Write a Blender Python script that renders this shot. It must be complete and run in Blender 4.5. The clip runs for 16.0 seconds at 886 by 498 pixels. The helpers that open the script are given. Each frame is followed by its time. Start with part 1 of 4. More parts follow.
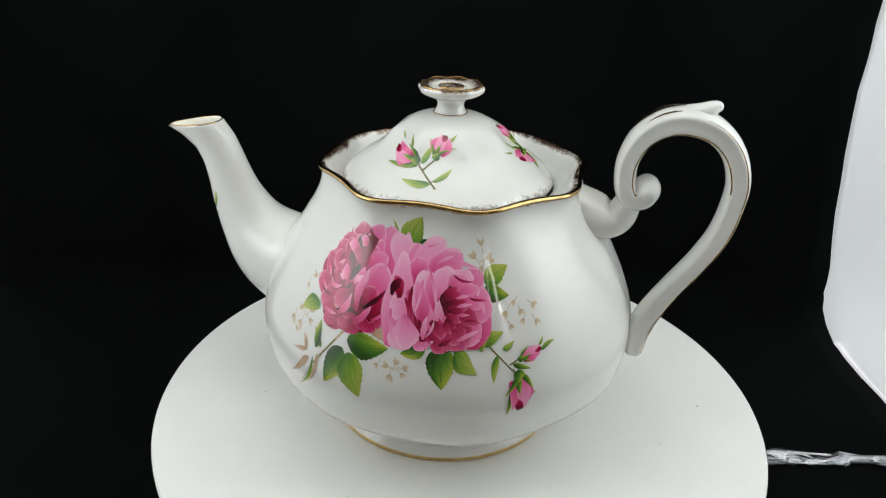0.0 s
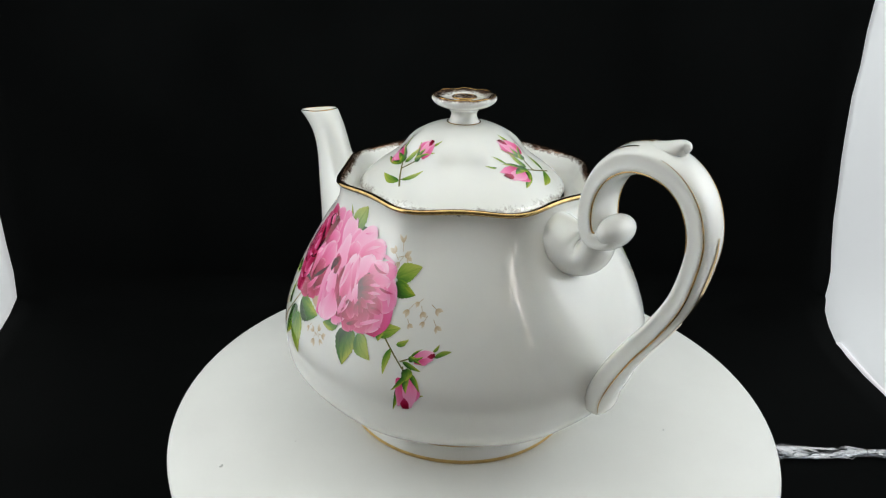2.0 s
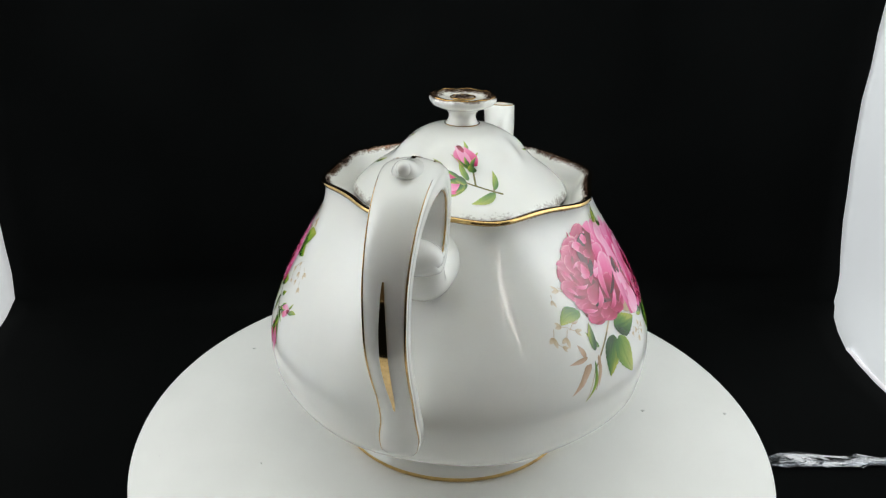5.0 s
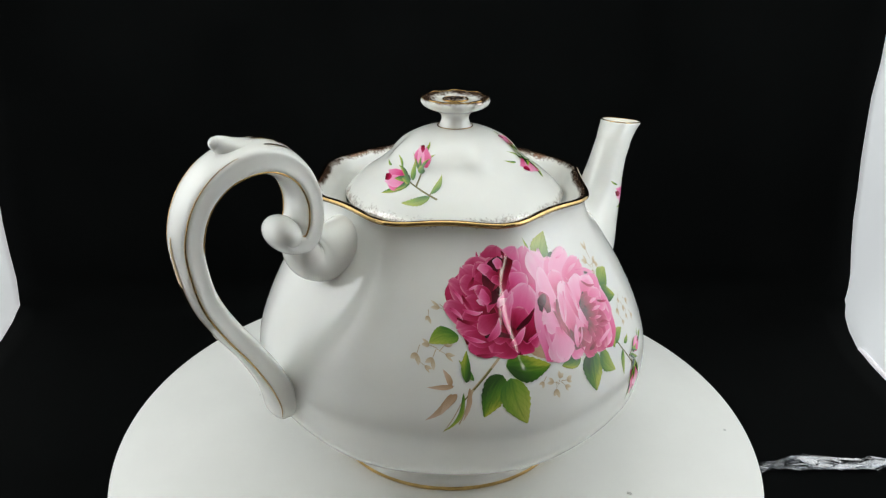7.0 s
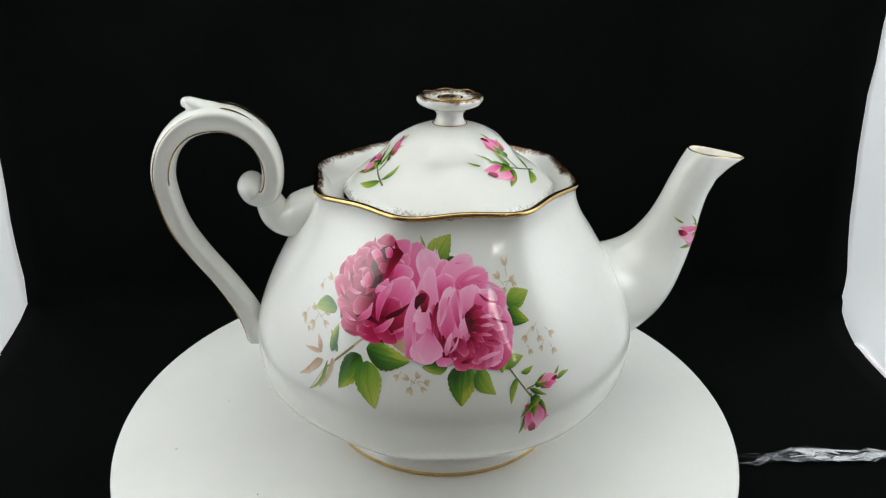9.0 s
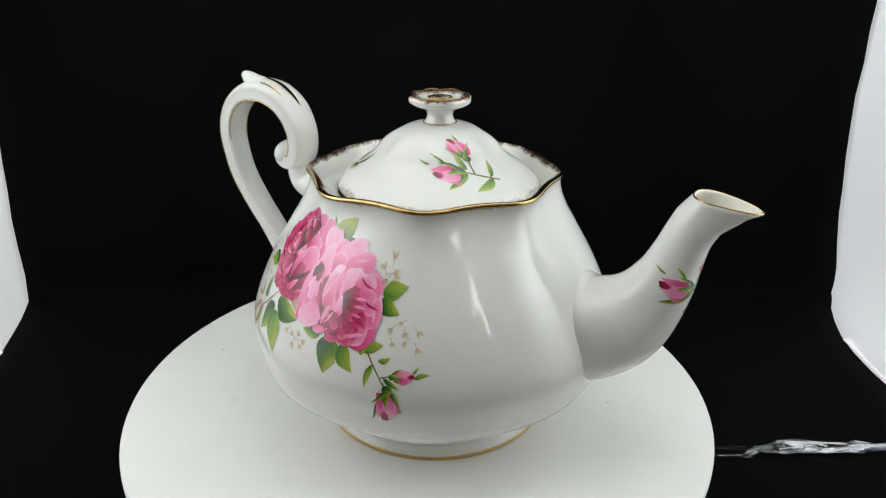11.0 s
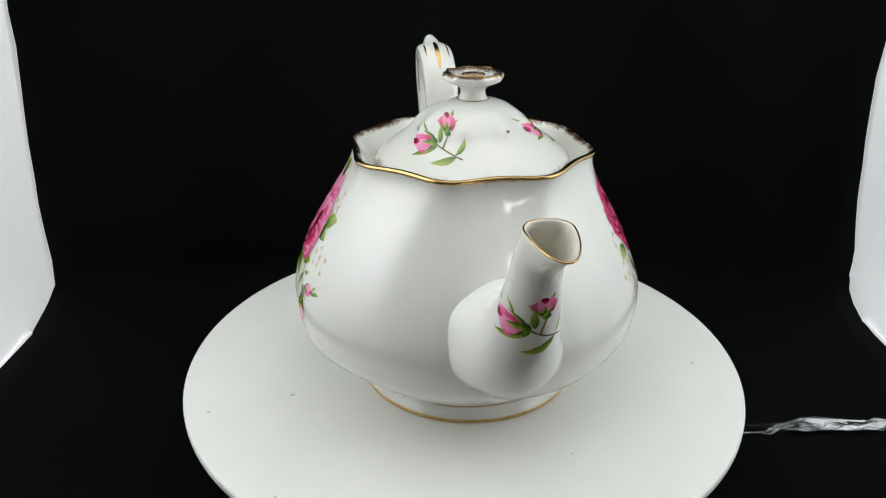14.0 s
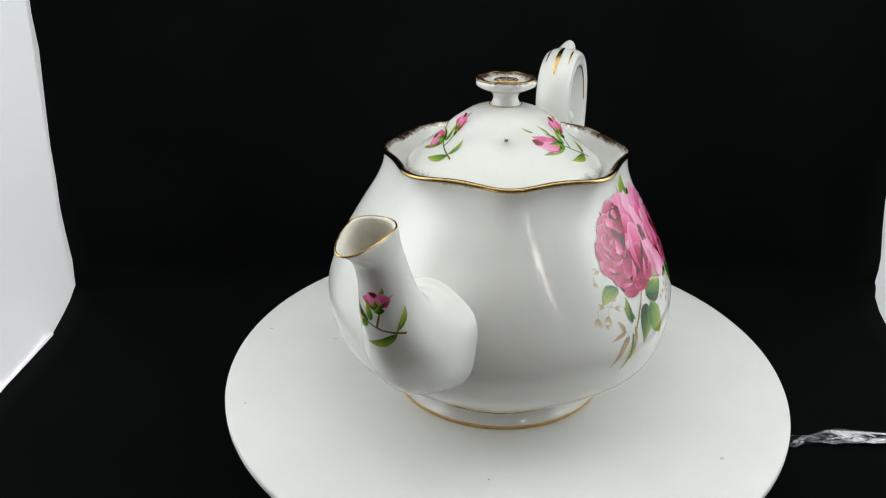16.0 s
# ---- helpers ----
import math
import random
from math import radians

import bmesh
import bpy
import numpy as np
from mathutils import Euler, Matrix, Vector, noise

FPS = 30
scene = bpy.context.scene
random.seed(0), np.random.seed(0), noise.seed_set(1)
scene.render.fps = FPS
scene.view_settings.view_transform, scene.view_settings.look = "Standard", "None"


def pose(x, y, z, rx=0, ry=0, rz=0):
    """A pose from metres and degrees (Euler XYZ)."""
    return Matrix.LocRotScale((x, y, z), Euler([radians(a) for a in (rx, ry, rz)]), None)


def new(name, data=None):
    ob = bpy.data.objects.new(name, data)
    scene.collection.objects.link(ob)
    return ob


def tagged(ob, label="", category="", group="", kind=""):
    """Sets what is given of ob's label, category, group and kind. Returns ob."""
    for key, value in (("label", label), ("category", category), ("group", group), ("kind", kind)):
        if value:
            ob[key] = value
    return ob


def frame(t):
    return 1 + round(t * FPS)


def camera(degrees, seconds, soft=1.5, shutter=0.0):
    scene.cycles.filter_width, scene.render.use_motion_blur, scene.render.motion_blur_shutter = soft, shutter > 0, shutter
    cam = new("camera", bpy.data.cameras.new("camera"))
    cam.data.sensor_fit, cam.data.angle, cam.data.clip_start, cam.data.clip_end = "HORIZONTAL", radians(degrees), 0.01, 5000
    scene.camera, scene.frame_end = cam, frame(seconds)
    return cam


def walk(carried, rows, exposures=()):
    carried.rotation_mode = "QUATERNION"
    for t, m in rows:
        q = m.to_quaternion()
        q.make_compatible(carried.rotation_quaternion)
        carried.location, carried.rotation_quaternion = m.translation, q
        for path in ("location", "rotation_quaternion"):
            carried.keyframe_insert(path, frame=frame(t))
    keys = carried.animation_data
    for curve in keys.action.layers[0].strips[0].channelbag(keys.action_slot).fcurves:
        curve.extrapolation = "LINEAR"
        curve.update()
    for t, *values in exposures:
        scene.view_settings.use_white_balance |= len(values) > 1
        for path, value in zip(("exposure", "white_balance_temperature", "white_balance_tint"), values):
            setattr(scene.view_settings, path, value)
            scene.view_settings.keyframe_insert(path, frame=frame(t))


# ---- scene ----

# ---------------------------------------------------------------- camera
cam = camera(63.60, 16.0, soft=1.25)
# seconds, place, turn to the right, tilt down, roll
PATH = [
    (0.0, -0.0092, -0.3013, 0.2252, 2.9, 25.54, 2.19),
    (0.5, -0.0147, -0.3097, 0.2295, 2.72, 25.44, 2.13),
    (1.0, -0.0152, -0.3162, 0.2287, 2.27, 24.76, 1.77),
    (1.5, -0.0138, -0.3161, 0.2267, 2.26, 24.1, 1.22),
    (2.0, -0.0144, -0.3176, 0.2228, 2.61, 23.87, 1.03),
    (2.5, -0.0159, -0.3183, 0.2203, 2.73, 23.78, 0.94),
    (3.0, -0.0177, -0.3201, 0.2211, 3.03, 23.85, 1.04),
    (3.5, -0.0196, -0.3198, 0.2203, 3.21, 23.83, 1.29),
    (6.0, -0.0133, -0.307, 0.218, 2.06, 23.37, 1.14),
    (6.5, -0.0167, -0.3087, 0.2188, 2.02, 23.6, 1.04),
    (7.0, -0.015, -0.3066, 0.2178, 1.92, 23.48, 0.5),
    (7.5, -0.017, -0.3063, 0.2187, 1.86, 23.17, 0.45),
    (8.0, -0.0166, -0.3094, 0.2203, 1.71, 23.05, 0.46),
    (8.5, -0.0178, -0.3126, 0.2191, 1.88, 23.31, 0.38),
    (9.0, -0.0188, -0.3143, 0.2186, 2.07, 23.41, 0.4),
    (9.5, -0.0184, -0.315, 0.2185, 2.28, 23.59, 0.45),
    (10.0, -0.0178, -0.3176, 0.2193, 2.36, 23.68, 0.31),
    (12.5, -0.0261, -0.3297, 0.224, 2.72, 23.24, 0.77),
    (13.0, -0.0281, -0.332, 0.2242, 2.6, 23.65, 0.46),
    (13.5, -0.0318, -0.329, 0.2213, 2.4, 23.92, 0.31),
    (14.0, -0.032, -0.3287, 0.2201, 1.94, 24.54, 0.12),
    (14.5, -0.0341, -0.3282, 0.2203, 1.57, 24.55, -0.16),
    (15.0, -0.037, -0.326, 0.2201, 1.15, 24.46, -0.29),
    (15.5, -0.0343, -0.327, 0.2218, 0.85, 24.43, -0.24),
    (16.0, -0.036, -0.3232, 0.2231, 0.7, 24.7, 0.04),
]

walk(cam, [(t, pose(x, y, z, 90 - down, 0, -right) @ pose(0, 0, 0, 0, 0, roll)) for t, x, y, z, right, down, roll in PATH])

# turn of the platter: degrees at the start and per second
TURN_START, TURN_RATE = 13.89, -17.5286
POT_PLACE, POT_TURN = (0.0097, 0.0018), -29.5
DISC_PLACE = (0.0175, -0.0017)
FLOOR = -0.064

# ---------------------------------------------------------------- light
world = bpy.data.worlds.new("room_light")
scene.world = world
world.use_nodes = True
world.node_tree.nodes["Background"].inputs[0].default_value = (1.0, 0.94, 0.88, 1)
world.node_tree.nodes["Background"].inputs[1].default_value = 0.4
scene.view_settings.exposure = 0.0


# ---------------------------------------------------------------- materials
def material(name):
    m = bpy.data.materials.new(name)
    m.use_nodes = True
    return m, m.node_tree.nodes, m.node_tree.links, m.node_tree.nodes["Principled BSDF"]


def math_node(nodes, links, op, a, b=None, c=None):
    n = nodes.new("ShaderNodeMath")
    n.operation = op
    for i, v in enumerate((a, b, c)):
        if v is None:
            continue
        if isinstance(v, (int, float)):
            n.inputs[i].default_value = v
        else:
            links.new(v, n.inputs[i])
    return n.outputs[0]


def ramp_node(nodes, links, fac, stops):
    n = nodes.new("ShaderNodeValToRGB")
    while len(n.color_ramp.elements) < len(stops):
        n.color_ramp.elements.new(0.5)
    for e, (p, col) in zip(n.color_ramp.elements, stops):
        e.position, e.color = p, (*col, 1)
    links.new(fac, n.inputs[0])
    return n.outputs[0]


def noise_node(nodes, links, scale, detail=3.0, coord=None, rough=0.55):
    n = nodes.new("ShaderNodeTexNoise")
    n.inputs["Scale"].default_value, n.inputs["Detail"].default_value = scale, detail
    n.inputs["Roughness"].default_value = rough
    if coord is None:
        coord = nodes.new("ShaderNodeTexCoord").outputs["Object"]
    links.new(coord, n.inputs["Vector"])
    return n.outputs[0]


def bump(nodes, links, bsdf, height, strength, distance):
    n = nodes.new("ShaderNodeBump")
    n.inputs["Strength"].default_value, n.inputs["Distance"].default_value = strength, distance
    links.new(height, n.inputs["Height"])
    links.new(n.outputs[0], bsdf.inputs["Normal"])


def mix_colour(nodes, links, fac, a, b):
    n = nodes.new("ShaderNodeMix")
    n.data_type = "RGBA"
    for sock, v in ((n.inputs[0], fac), (n.inputs[6], a), (n.inputs[7], b)):
        if isinstance(v, (int, float)):
            sock.default_value = v
        elif isinstance(v, tuple):
            sock.default_value = (*v, 1)
        else:
            links.new(v, sock)
    return n.outputs[2]


CHINA_WHITE = (0.775, 0.782, 0.745)
GOLD = (0.56, 0.38, 0.16)


def china(name, gilt="", low=0.0, high=1.0, amount=1.0):
    """Glazed bone china; gilt: 'z' or 'r', the axis along which brushed gold is sponged on between low and high (metres)."""
    m, nodes, links, b = material(name)
    fine = noise_node(nodes, links, 60, 2)
    base = ramp_node(nodes, links, fine, ((0.3, tuple(v * 0.975 for v in CHINA_WHITE)), (0.7, CHINA_WHITE)))
    b.inputs["Roughness"].default_value = 0.07
    b.inputs["IOR"].default_value = 1.65
    b.inputs["Subsurface Weight"].default_value = 0.12
    b.inputs["Subsurface Radius"].default_value = (1.0, 0.85, 0.65)
    b.inputs["Subsurface Scale"].default_value = 0.003
    bump(nodes, links, b, noise_node(nodes, links, 45, 2), 0.06, 0.004)
    if gilt:
        co = nodes.new("ShaderNodeTexCoord").outputs["Object"]
        sep = nodes.new("ShaderNodeSeparateXYZ")
        links.new(co, sep.inputs[0])
        if gilt == "z":
            along = sep.outputs[2]
        else:
            xx = math_node(nodes, links, "MULTIPLY", sep.outputs[0], sep.outputs[0])
            along = math_node(nodes, links, "SQRT", math_node(nodes, links, "MULTIPLY_ADD", sep.outputs[1], sep.outputs[1], xx))
        span = nodes.new("ShaderNodeMapRange")
        links.new(along, span.inputs[0])
        span.inputs[1].default_value, span.inputs[2].default_value = low, high
        grain = noise_node(nodes, links, 900, 4, rough=0.7)
        patch = noise_node(nodes, links, 130, 3)
        total = math_node(nodes, links, "MULTIPLY_ADD", grain, 0.9, math_node(nodes, links, "MULTIPLY_ADD", patch, 0.7, span.outputs[0]))
        mask = nodes.new("ShaderNodeMapRange")
        links.new(total, mask.inputs[0])
        mask.inputs[1].default_value, mask.inputs[2].default_value = 1.42, 1.72
        mask.inputs[4].default_value = amount
        base = mix_colour(nodes, links, mask.outputs[0], base, (0.20, 0.11, 0.07))
        links.new(math_node(nodes, links, "MULTIPLY", mask.outputs[0], 0.75), b.inputs["Metallic"])
    links.new(base, b.inputs["Base Color"])
    return m


def plain(name, colour, rough, metal=0.0, scale=80, vary=0.12, bump_amount=0.0):
    m, nodes, links, b = material(name)
    n = noise_node(nodes, links, scale, 4)
    links.new(ramp_node(nodes, links, n, ((0.3, tuple(v * (1 - vary) for v in colour)), (0.7, tuple(min(1, v * (1 + vary)) for v in colour)))), b.inputs["Base Color"])
    b.inputs["Roughness"].default_value, b.inputs["Metallic"].default_value = rough, metal
    if bump_amount:
        bump(nodes, links, b, noise_node(nodes, links, scale * 3, 3), bump_amount, 0.001)
    return m


def print_material(name, stops, vein=(0.0, 0.0, 0.0), vein_amount=0.0, streaks=0.0, half=0.0, rim=0.0):
    """A printed enamel: stops run from the base of the petal or leaf to its tip; vein darkens the middle rib."""
    m, nodes, links, b = material(name)
    uv = nodes.new("ShaderNodeUVMap")
    sep = nodes.new("ShaderNodeSeparateXYZ")
    links.new(uv.outputs[0], sep.inputs[0])
    along, across = sep.outputs[1], sep.outputs[0]
    geo = nodes.new("ShaderNodeObjectInfo")
    stretch = nodes.new("ShaderNodeCombineXYZ")
    links.new(math_node(nodes, links, "MULTIPLY", across, 7.0), stretch.inputs[0])
    links.new(math_node(nodes, links, "MULTIPLY", along, 1.6), stretch.inputs[1])
    links.new(math_node(nodes, links, "MULTIPLY", geo.outputs["Random"], 40.0), stretch.inputs[2])
    streak = noise_node(nodes, links, 1.0, 3, stretch.outputs[0])
    shifted = math_node(nodes, links, "ADD", along, math_node(nodes, links, "MULTIPLY", math_node(nodes, links, "SUBTRACT", streak, 0.5), streaks))
    shifted = math_node(nodes, links, "ADD", shifted, math_node(nodes, links, "MULTIPLY", math_node(nodes, links, "SUBTRACT", geo.outputs["Random"], 0.5), 0.14))
    if rim:
        edge = math_node(nodes, links, "ABSOLUTE", math_node(nodes, links, "MULTIPLY_ADD", across, 2.0, -1.0))
        shifted = math_node(nodes, links, "ADD", shifted, math_node(nodes, links, "MULTIPLY", math_node(nodes, links, "SUBTRACT", math_node(nodes, links, "POWER", edge, 4.0), 0.25), rim))
    if half:
        shifted = math_node(nodes, links, "ADD", shifted, math_node(nodes, links, "MULTIPLY", math_node(nodes, links, "SUBTRACT", across, 0.5), half))
    col = ramp_node(nodes, links, shifted, stops)
    if vein_amount:
        off = math_node(nodes, links, "ABSOLUTE", math_node(nodes, links, "SUBTRACT", across, 0.5))
        side = math_node(nodes, links, "PINGPONG", math_node(nodes, links, "SUBTRACT", along, math_node(nodes, links, "MULTIPLY", off, 0.9)), 0.09)
        rib = math_node(nodes, links, "LESS_THAN", off, 0.035)
        fine = math_node(nodes, links, "MULTIPLY", math_node(nodes, links, "LESS_THAN", side, 0.018), 0.5)
        col = mix_colour(nodes, links, math_node(nodes, links, "MULTIPLY", math_node(nodes, links, "MAXIMUM", rib, fine), vein_amount), col, vein)
    links.new(col, b.inputs["Base Color"])
    b.inputs["Roughness"].default_value = 0.07
    b.inputs["IOR"].default_value = 1.65
    return m


M_BODY = china("china_body", "z", 0.1188, 0.1240)
M_LID = china("china_lid", "r", 0.0405, 0.0485, 0.6)
M_KNOB = china("china_knob", "z", 0.1543, 0.1575, 1.0)
M_CHINA = china("china_plain")
M_CREAM = plain("cream_glaze_inside", (0.80, 0.77, 0.69), 0.2)
M_GOLD = plain("burnished_gold", GOLD, 0.09, 1.0, 300, 0.2)
M_GOLD_LINE = plain("worn_gold_line", (0.50, 0.32, 0.12), 0.25, 1.0, 200, 0.35)
M_FOOT_GOLD = plain("matt_gold_foot_band", (0.62, 0.42, 0.15), 0.4, 0.55, 200, 0.2)
M_HOLE = plain("vent_hole_shade", (0.10, 0.08, 0.06), 0.6)
PETALS = [
    print_material("petal_crimson", ((0.0, (0.13, 0.002, 0.011)), (0.35, (0.28, 0.005, 0.0368)), (0.72, (0.44, 0.018, 0.0874)), (0.92, (0.56, 0.045, 0.156)), (1.0, (0.66, 0.11, 0.248))), streaks=0.35, rim=0.25),
    print_material("petal_rose", ((0.0, (0.22, 0.004, 0.0276)), (0.35, (0.38, 0.012, 0.069)), (0.68, (0.51, 0.035, 0.129)), (0.9, (0.62, 0.09, 0.216)), (1.0, (0.72, 0.21, 0.331))), streaks=0.35, rim=0.3),
    print_material("petal_pink", ((0.0, (0.52, 0.022, 0.12)), (0.3, (0.70, 0.08, 0.24)), (0.65, (0.80, 0.17, 0.37)), (0.9, (0.84, 0.27, 0.48)), (1.0, (0.88, 0.42, 0.60))), streaks=0.3, rim=0.3),
    print_material("petal_pale", ((0.0, (0.74, 0.12, 0.29)), (0.28, (0.82, 0.24, 0.45)), (0.75, (0.86, 0.36, 0.56)), (1.0, (0.89, 0.50, 0.66))), streaks=0.3, rim=0.25),
    print_material("petal_heart_shadow", ((0.0, (0.045, 0.002, 0.00736)), (0.6, (0.075, 0.002, 0.011)), (1.0, (0.19, 0.006, 0.0276))), streaks=0.3),
]
LEAVES = [
    print_material("leaf_green", ((0.0, (0.025, 0.075, 0.014)), (0.35, (0.055, 0.165, 0.018)), (0.7, (0.15, 0.27, 0.028)), (1.0, (0.37, 0.42, 0.05))), (0.03, 0.10, 0.01), 0.4, 0.8, 1.0),
    print_material("leaf_lime", ((0.0, (0.06, 0.17, 0.025)), (0.4, (0.20, 0.33, 0.04)), (1.0, (0.44, 0.49, 0.10))), (0.08, 0.20, 0.02), 0.35, 0.7, 0.6),
    print_material("leaf_olive_brown", ((0.0, (0.40, 0.26, 0.15)), (0.5, (0.54, 0.38, 0.25)), (1.0, (0.66, 0.50, 0.39))), (0.36, 0.24, 0.14), 0.2, 0.4, 0.4),
    print_material("seed_pale_tan", ((0.0, (0.50, 0.38, 0.24)), (0.5, (0.62, 0.52, 0.36)), (1.0, (0.72, 0.64, 0.50))), (0.50, 0.38, 0.24), 0.1, 0.4, 0.4),
]
STEM_INK = [plain("stem_brown_green", (0.16, 0.15, 0.05), 0.15), plain("stem_tan", (0.50, 0.40, 0.26), 0.15)]


def black_cloth():
    m, nodes, links, b = material("black_velvet_cloth")
    n = noise_node(nodes, links, 9, 4)
    links.new(ramp_node(nodes, links, n, ((0.3, (0.0014, 0.0017, 0.0017)), (0.7, (0.0033, 0.0038, 0.0038)))), b.inputs["Base Color"])
    b.inputs["Roughness"].default_value = 0.95
    b.inputs["Specular IOR Level"].default_value = 0.06
    bump(nodes, links, b, noise_node(nodes, links, 1500, 2), 0.4, 0.0004)
    return m


def glow_material(name, glow, colour, spot=None):
    """Self-lit surface; the white nylon's lamp light is painted in as emission. spot: (place, radius, glow) of a
    painted soft bright patch.
    """
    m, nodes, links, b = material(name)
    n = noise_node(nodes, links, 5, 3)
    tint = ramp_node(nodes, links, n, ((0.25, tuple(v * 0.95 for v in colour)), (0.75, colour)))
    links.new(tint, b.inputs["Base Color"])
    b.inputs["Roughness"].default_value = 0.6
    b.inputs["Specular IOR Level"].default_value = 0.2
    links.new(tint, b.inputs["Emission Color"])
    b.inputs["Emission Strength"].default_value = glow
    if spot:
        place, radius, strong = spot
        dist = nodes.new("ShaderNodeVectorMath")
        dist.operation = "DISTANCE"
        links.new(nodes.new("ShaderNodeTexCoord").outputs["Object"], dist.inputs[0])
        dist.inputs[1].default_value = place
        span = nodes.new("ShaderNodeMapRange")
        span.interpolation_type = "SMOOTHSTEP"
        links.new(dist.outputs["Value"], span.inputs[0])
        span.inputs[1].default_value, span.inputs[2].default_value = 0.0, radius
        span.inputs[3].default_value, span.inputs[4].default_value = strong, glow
        # the painted glow fades out towards the tent's front edge
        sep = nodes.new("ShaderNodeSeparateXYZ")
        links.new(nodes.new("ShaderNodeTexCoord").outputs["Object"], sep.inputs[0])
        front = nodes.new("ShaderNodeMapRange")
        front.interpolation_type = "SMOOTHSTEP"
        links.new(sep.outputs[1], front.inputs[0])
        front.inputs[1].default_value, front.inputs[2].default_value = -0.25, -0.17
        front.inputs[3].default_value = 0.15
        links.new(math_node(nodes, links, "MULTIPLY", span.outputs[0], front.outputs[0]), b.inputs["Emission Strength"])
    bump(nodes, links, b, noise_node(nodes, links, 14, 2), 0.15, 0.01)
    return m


M_CLOTH = black_cloth()
# lamp light painted into the nylon as emission; no lamps are built
M_EAST = glow_material("glow_white_nylon_east", 0.56, (0.75, 0.78, 0.80), ((0.33, -0.11, 0.28), 0.26, 4.8))
M_WEST = glow_material("glow_white_nylon_west", 0.56, (0.76, 0.78, 0.79), ((-0.33, -0.11, 0.28), 0.26, 4.8))
M_TOP = glow_material("glow_white_top", 1.0, (0.785, 0.81, 0.775), ((0.0, 0.03, 0.60), 0.45, 2.15))
# glow of the added panel that stands for the bright room
M_GLOW_PANEL = glow_material("added_room_glow", 7.0, (1.0, 0.94, 0.88))
M_TENT = plain("white_nylon", (0.62, 0.60, 0.58), 0.7, 0, 30, 0.05)
# emission added to the piping in place of light falling on it
M_PIPING = glow_material("glowing_white_piping", 0.6, (0.82, 0.80, 0.84))
# dark tone for unseen front pieces, chosen to dim the pot's front
M_FLAP = plain("front_dimming_grey", (0.15, 0.125, 0.105), 0.8, 0, 30, 0.05)
M_DISC = plain("white_satin_plastic", (0.83, 0.835, 0.805), 0.42, 0, 25, 0.02, 0.03)
M_DARK = plain("black_plastic", (0.012, 0.012, 0.013), 0.5)
M_FILM, _n, _l, _b = material("clear_crumpled_film")
_b.inputs["Base Color"].default_value = (0.60, 0.62, 0.65, 1)
_b.inputs["Roughness"].default_value = 0.16
_b.inputs["Transmission Weight"].default_value = 0.97
_b.inputs["IOR"].default_value = 1.35
bump(_n, _l, _b, noise_node(_n, _l, 260, 3), 0.5, 0.001)


# ---------------------------------------------------------------- mesh helpers
def finish(name, bm, mat, parent=None, label="", smooth=True):
    bmesh.ops.recalc_face_normals(bm, faces=bm.faces)
    me = bpy.data.meshes.new(name)
    bm.to_mesh(me)
    bm.free()
    for m in (mat if isinstance(mat, (list, tuple)) else [mat]):
        me.materials.append(m)
    if smooth:
        me.polygons.foreach_set("use_smooth", [True] * len(me.polygons))
    ob = new(name, me)
    if parent is not None:
        ob.parent = parent
    if label:
        tagged(ob, label)
    return ob


def part(name, bm, mat, parent, label="", smooth=True):
    return finish(name, bm, mat, parent, label, smooth)


def grid(bm, rows, closed_u=True, closed_v=False):
    """Faces between rows of points; closed_u joins each row's ends, closed_v the last row to the first."""
    vs = [[bm.verts.new(p) for p in row] for row in rows]
    n = len(vs[0])
    last = len(vs) if closed_v else len(vs) - 1
    for i in range(last):
        a, b = vs[i], vs[(i + 1) % len(vs)]
        for j in range(n if closed_u else n - 1):
            k = (j + 1) % n
            bm.faces.new((a[j], a[k], b[k], b[j]))
    return vs


def smooth_curve(knots):
    """A smooth function through (x, y) knots: cubic with monotone-safe slopes."""
    xs, ys = [k[0] for k in knots], [k[1] for k in knots]
    d = [(ys[i + 1] - ys[i]) / (xs[i + 1] - xs[i]) for i in range(len(xs) - 1)]
    sl = [d[0]] + [(d[i] * (xs[i + 2] - xs[i + 1]) + d[i + 1] * (xs[i + 1] - xs[i])) / (xs[i + 2] - xs[i]) for i in range(len(d) - 1)] + [d[-1]]

    def f(x):
        x = min(max(x, xs[0]), xs[-1])
        i = max(j for j in range(len(xs) - 1) if xs[j] <= x)
        h = xs[i + 1] - xs[i]
        t = (x - xs[i]) / h
        return ((2 * t ** 3 - 3 * t ** 2 + 1) * ys[i] + (t ** 3 - 2 * t ** 2 + t) * h * sl[i]
                + (-2 * t ** 3 + 3 * t ** 2) * ys[i + 1] + (t ** 3 - t ** 2) * h * sl[i + 1])
    return f


def spline(points, n):
    """n points along a Catmull-Rom curve through tuples of any length."""
    pts = [np.array(p, float) for p in points]
    pts = [2 * pts[0] - pts[1]] + pts + [2 * pts[-1] - pts[-2]]
    out, m = [], len(pts) - 3
    for i in range(n):
        u = i / (n - 1) * m
        k = min(int(u), m - 1)
        t = u - k
        a, b, c, d = pts[k:k + 4]
        out.append(0.5 * (2 * b + (c - a) * t + (2 * a - 5 * b + 4 * c - d) * t * t + (3 * b - a - 3 * c + d) * t ** 3))
    return out


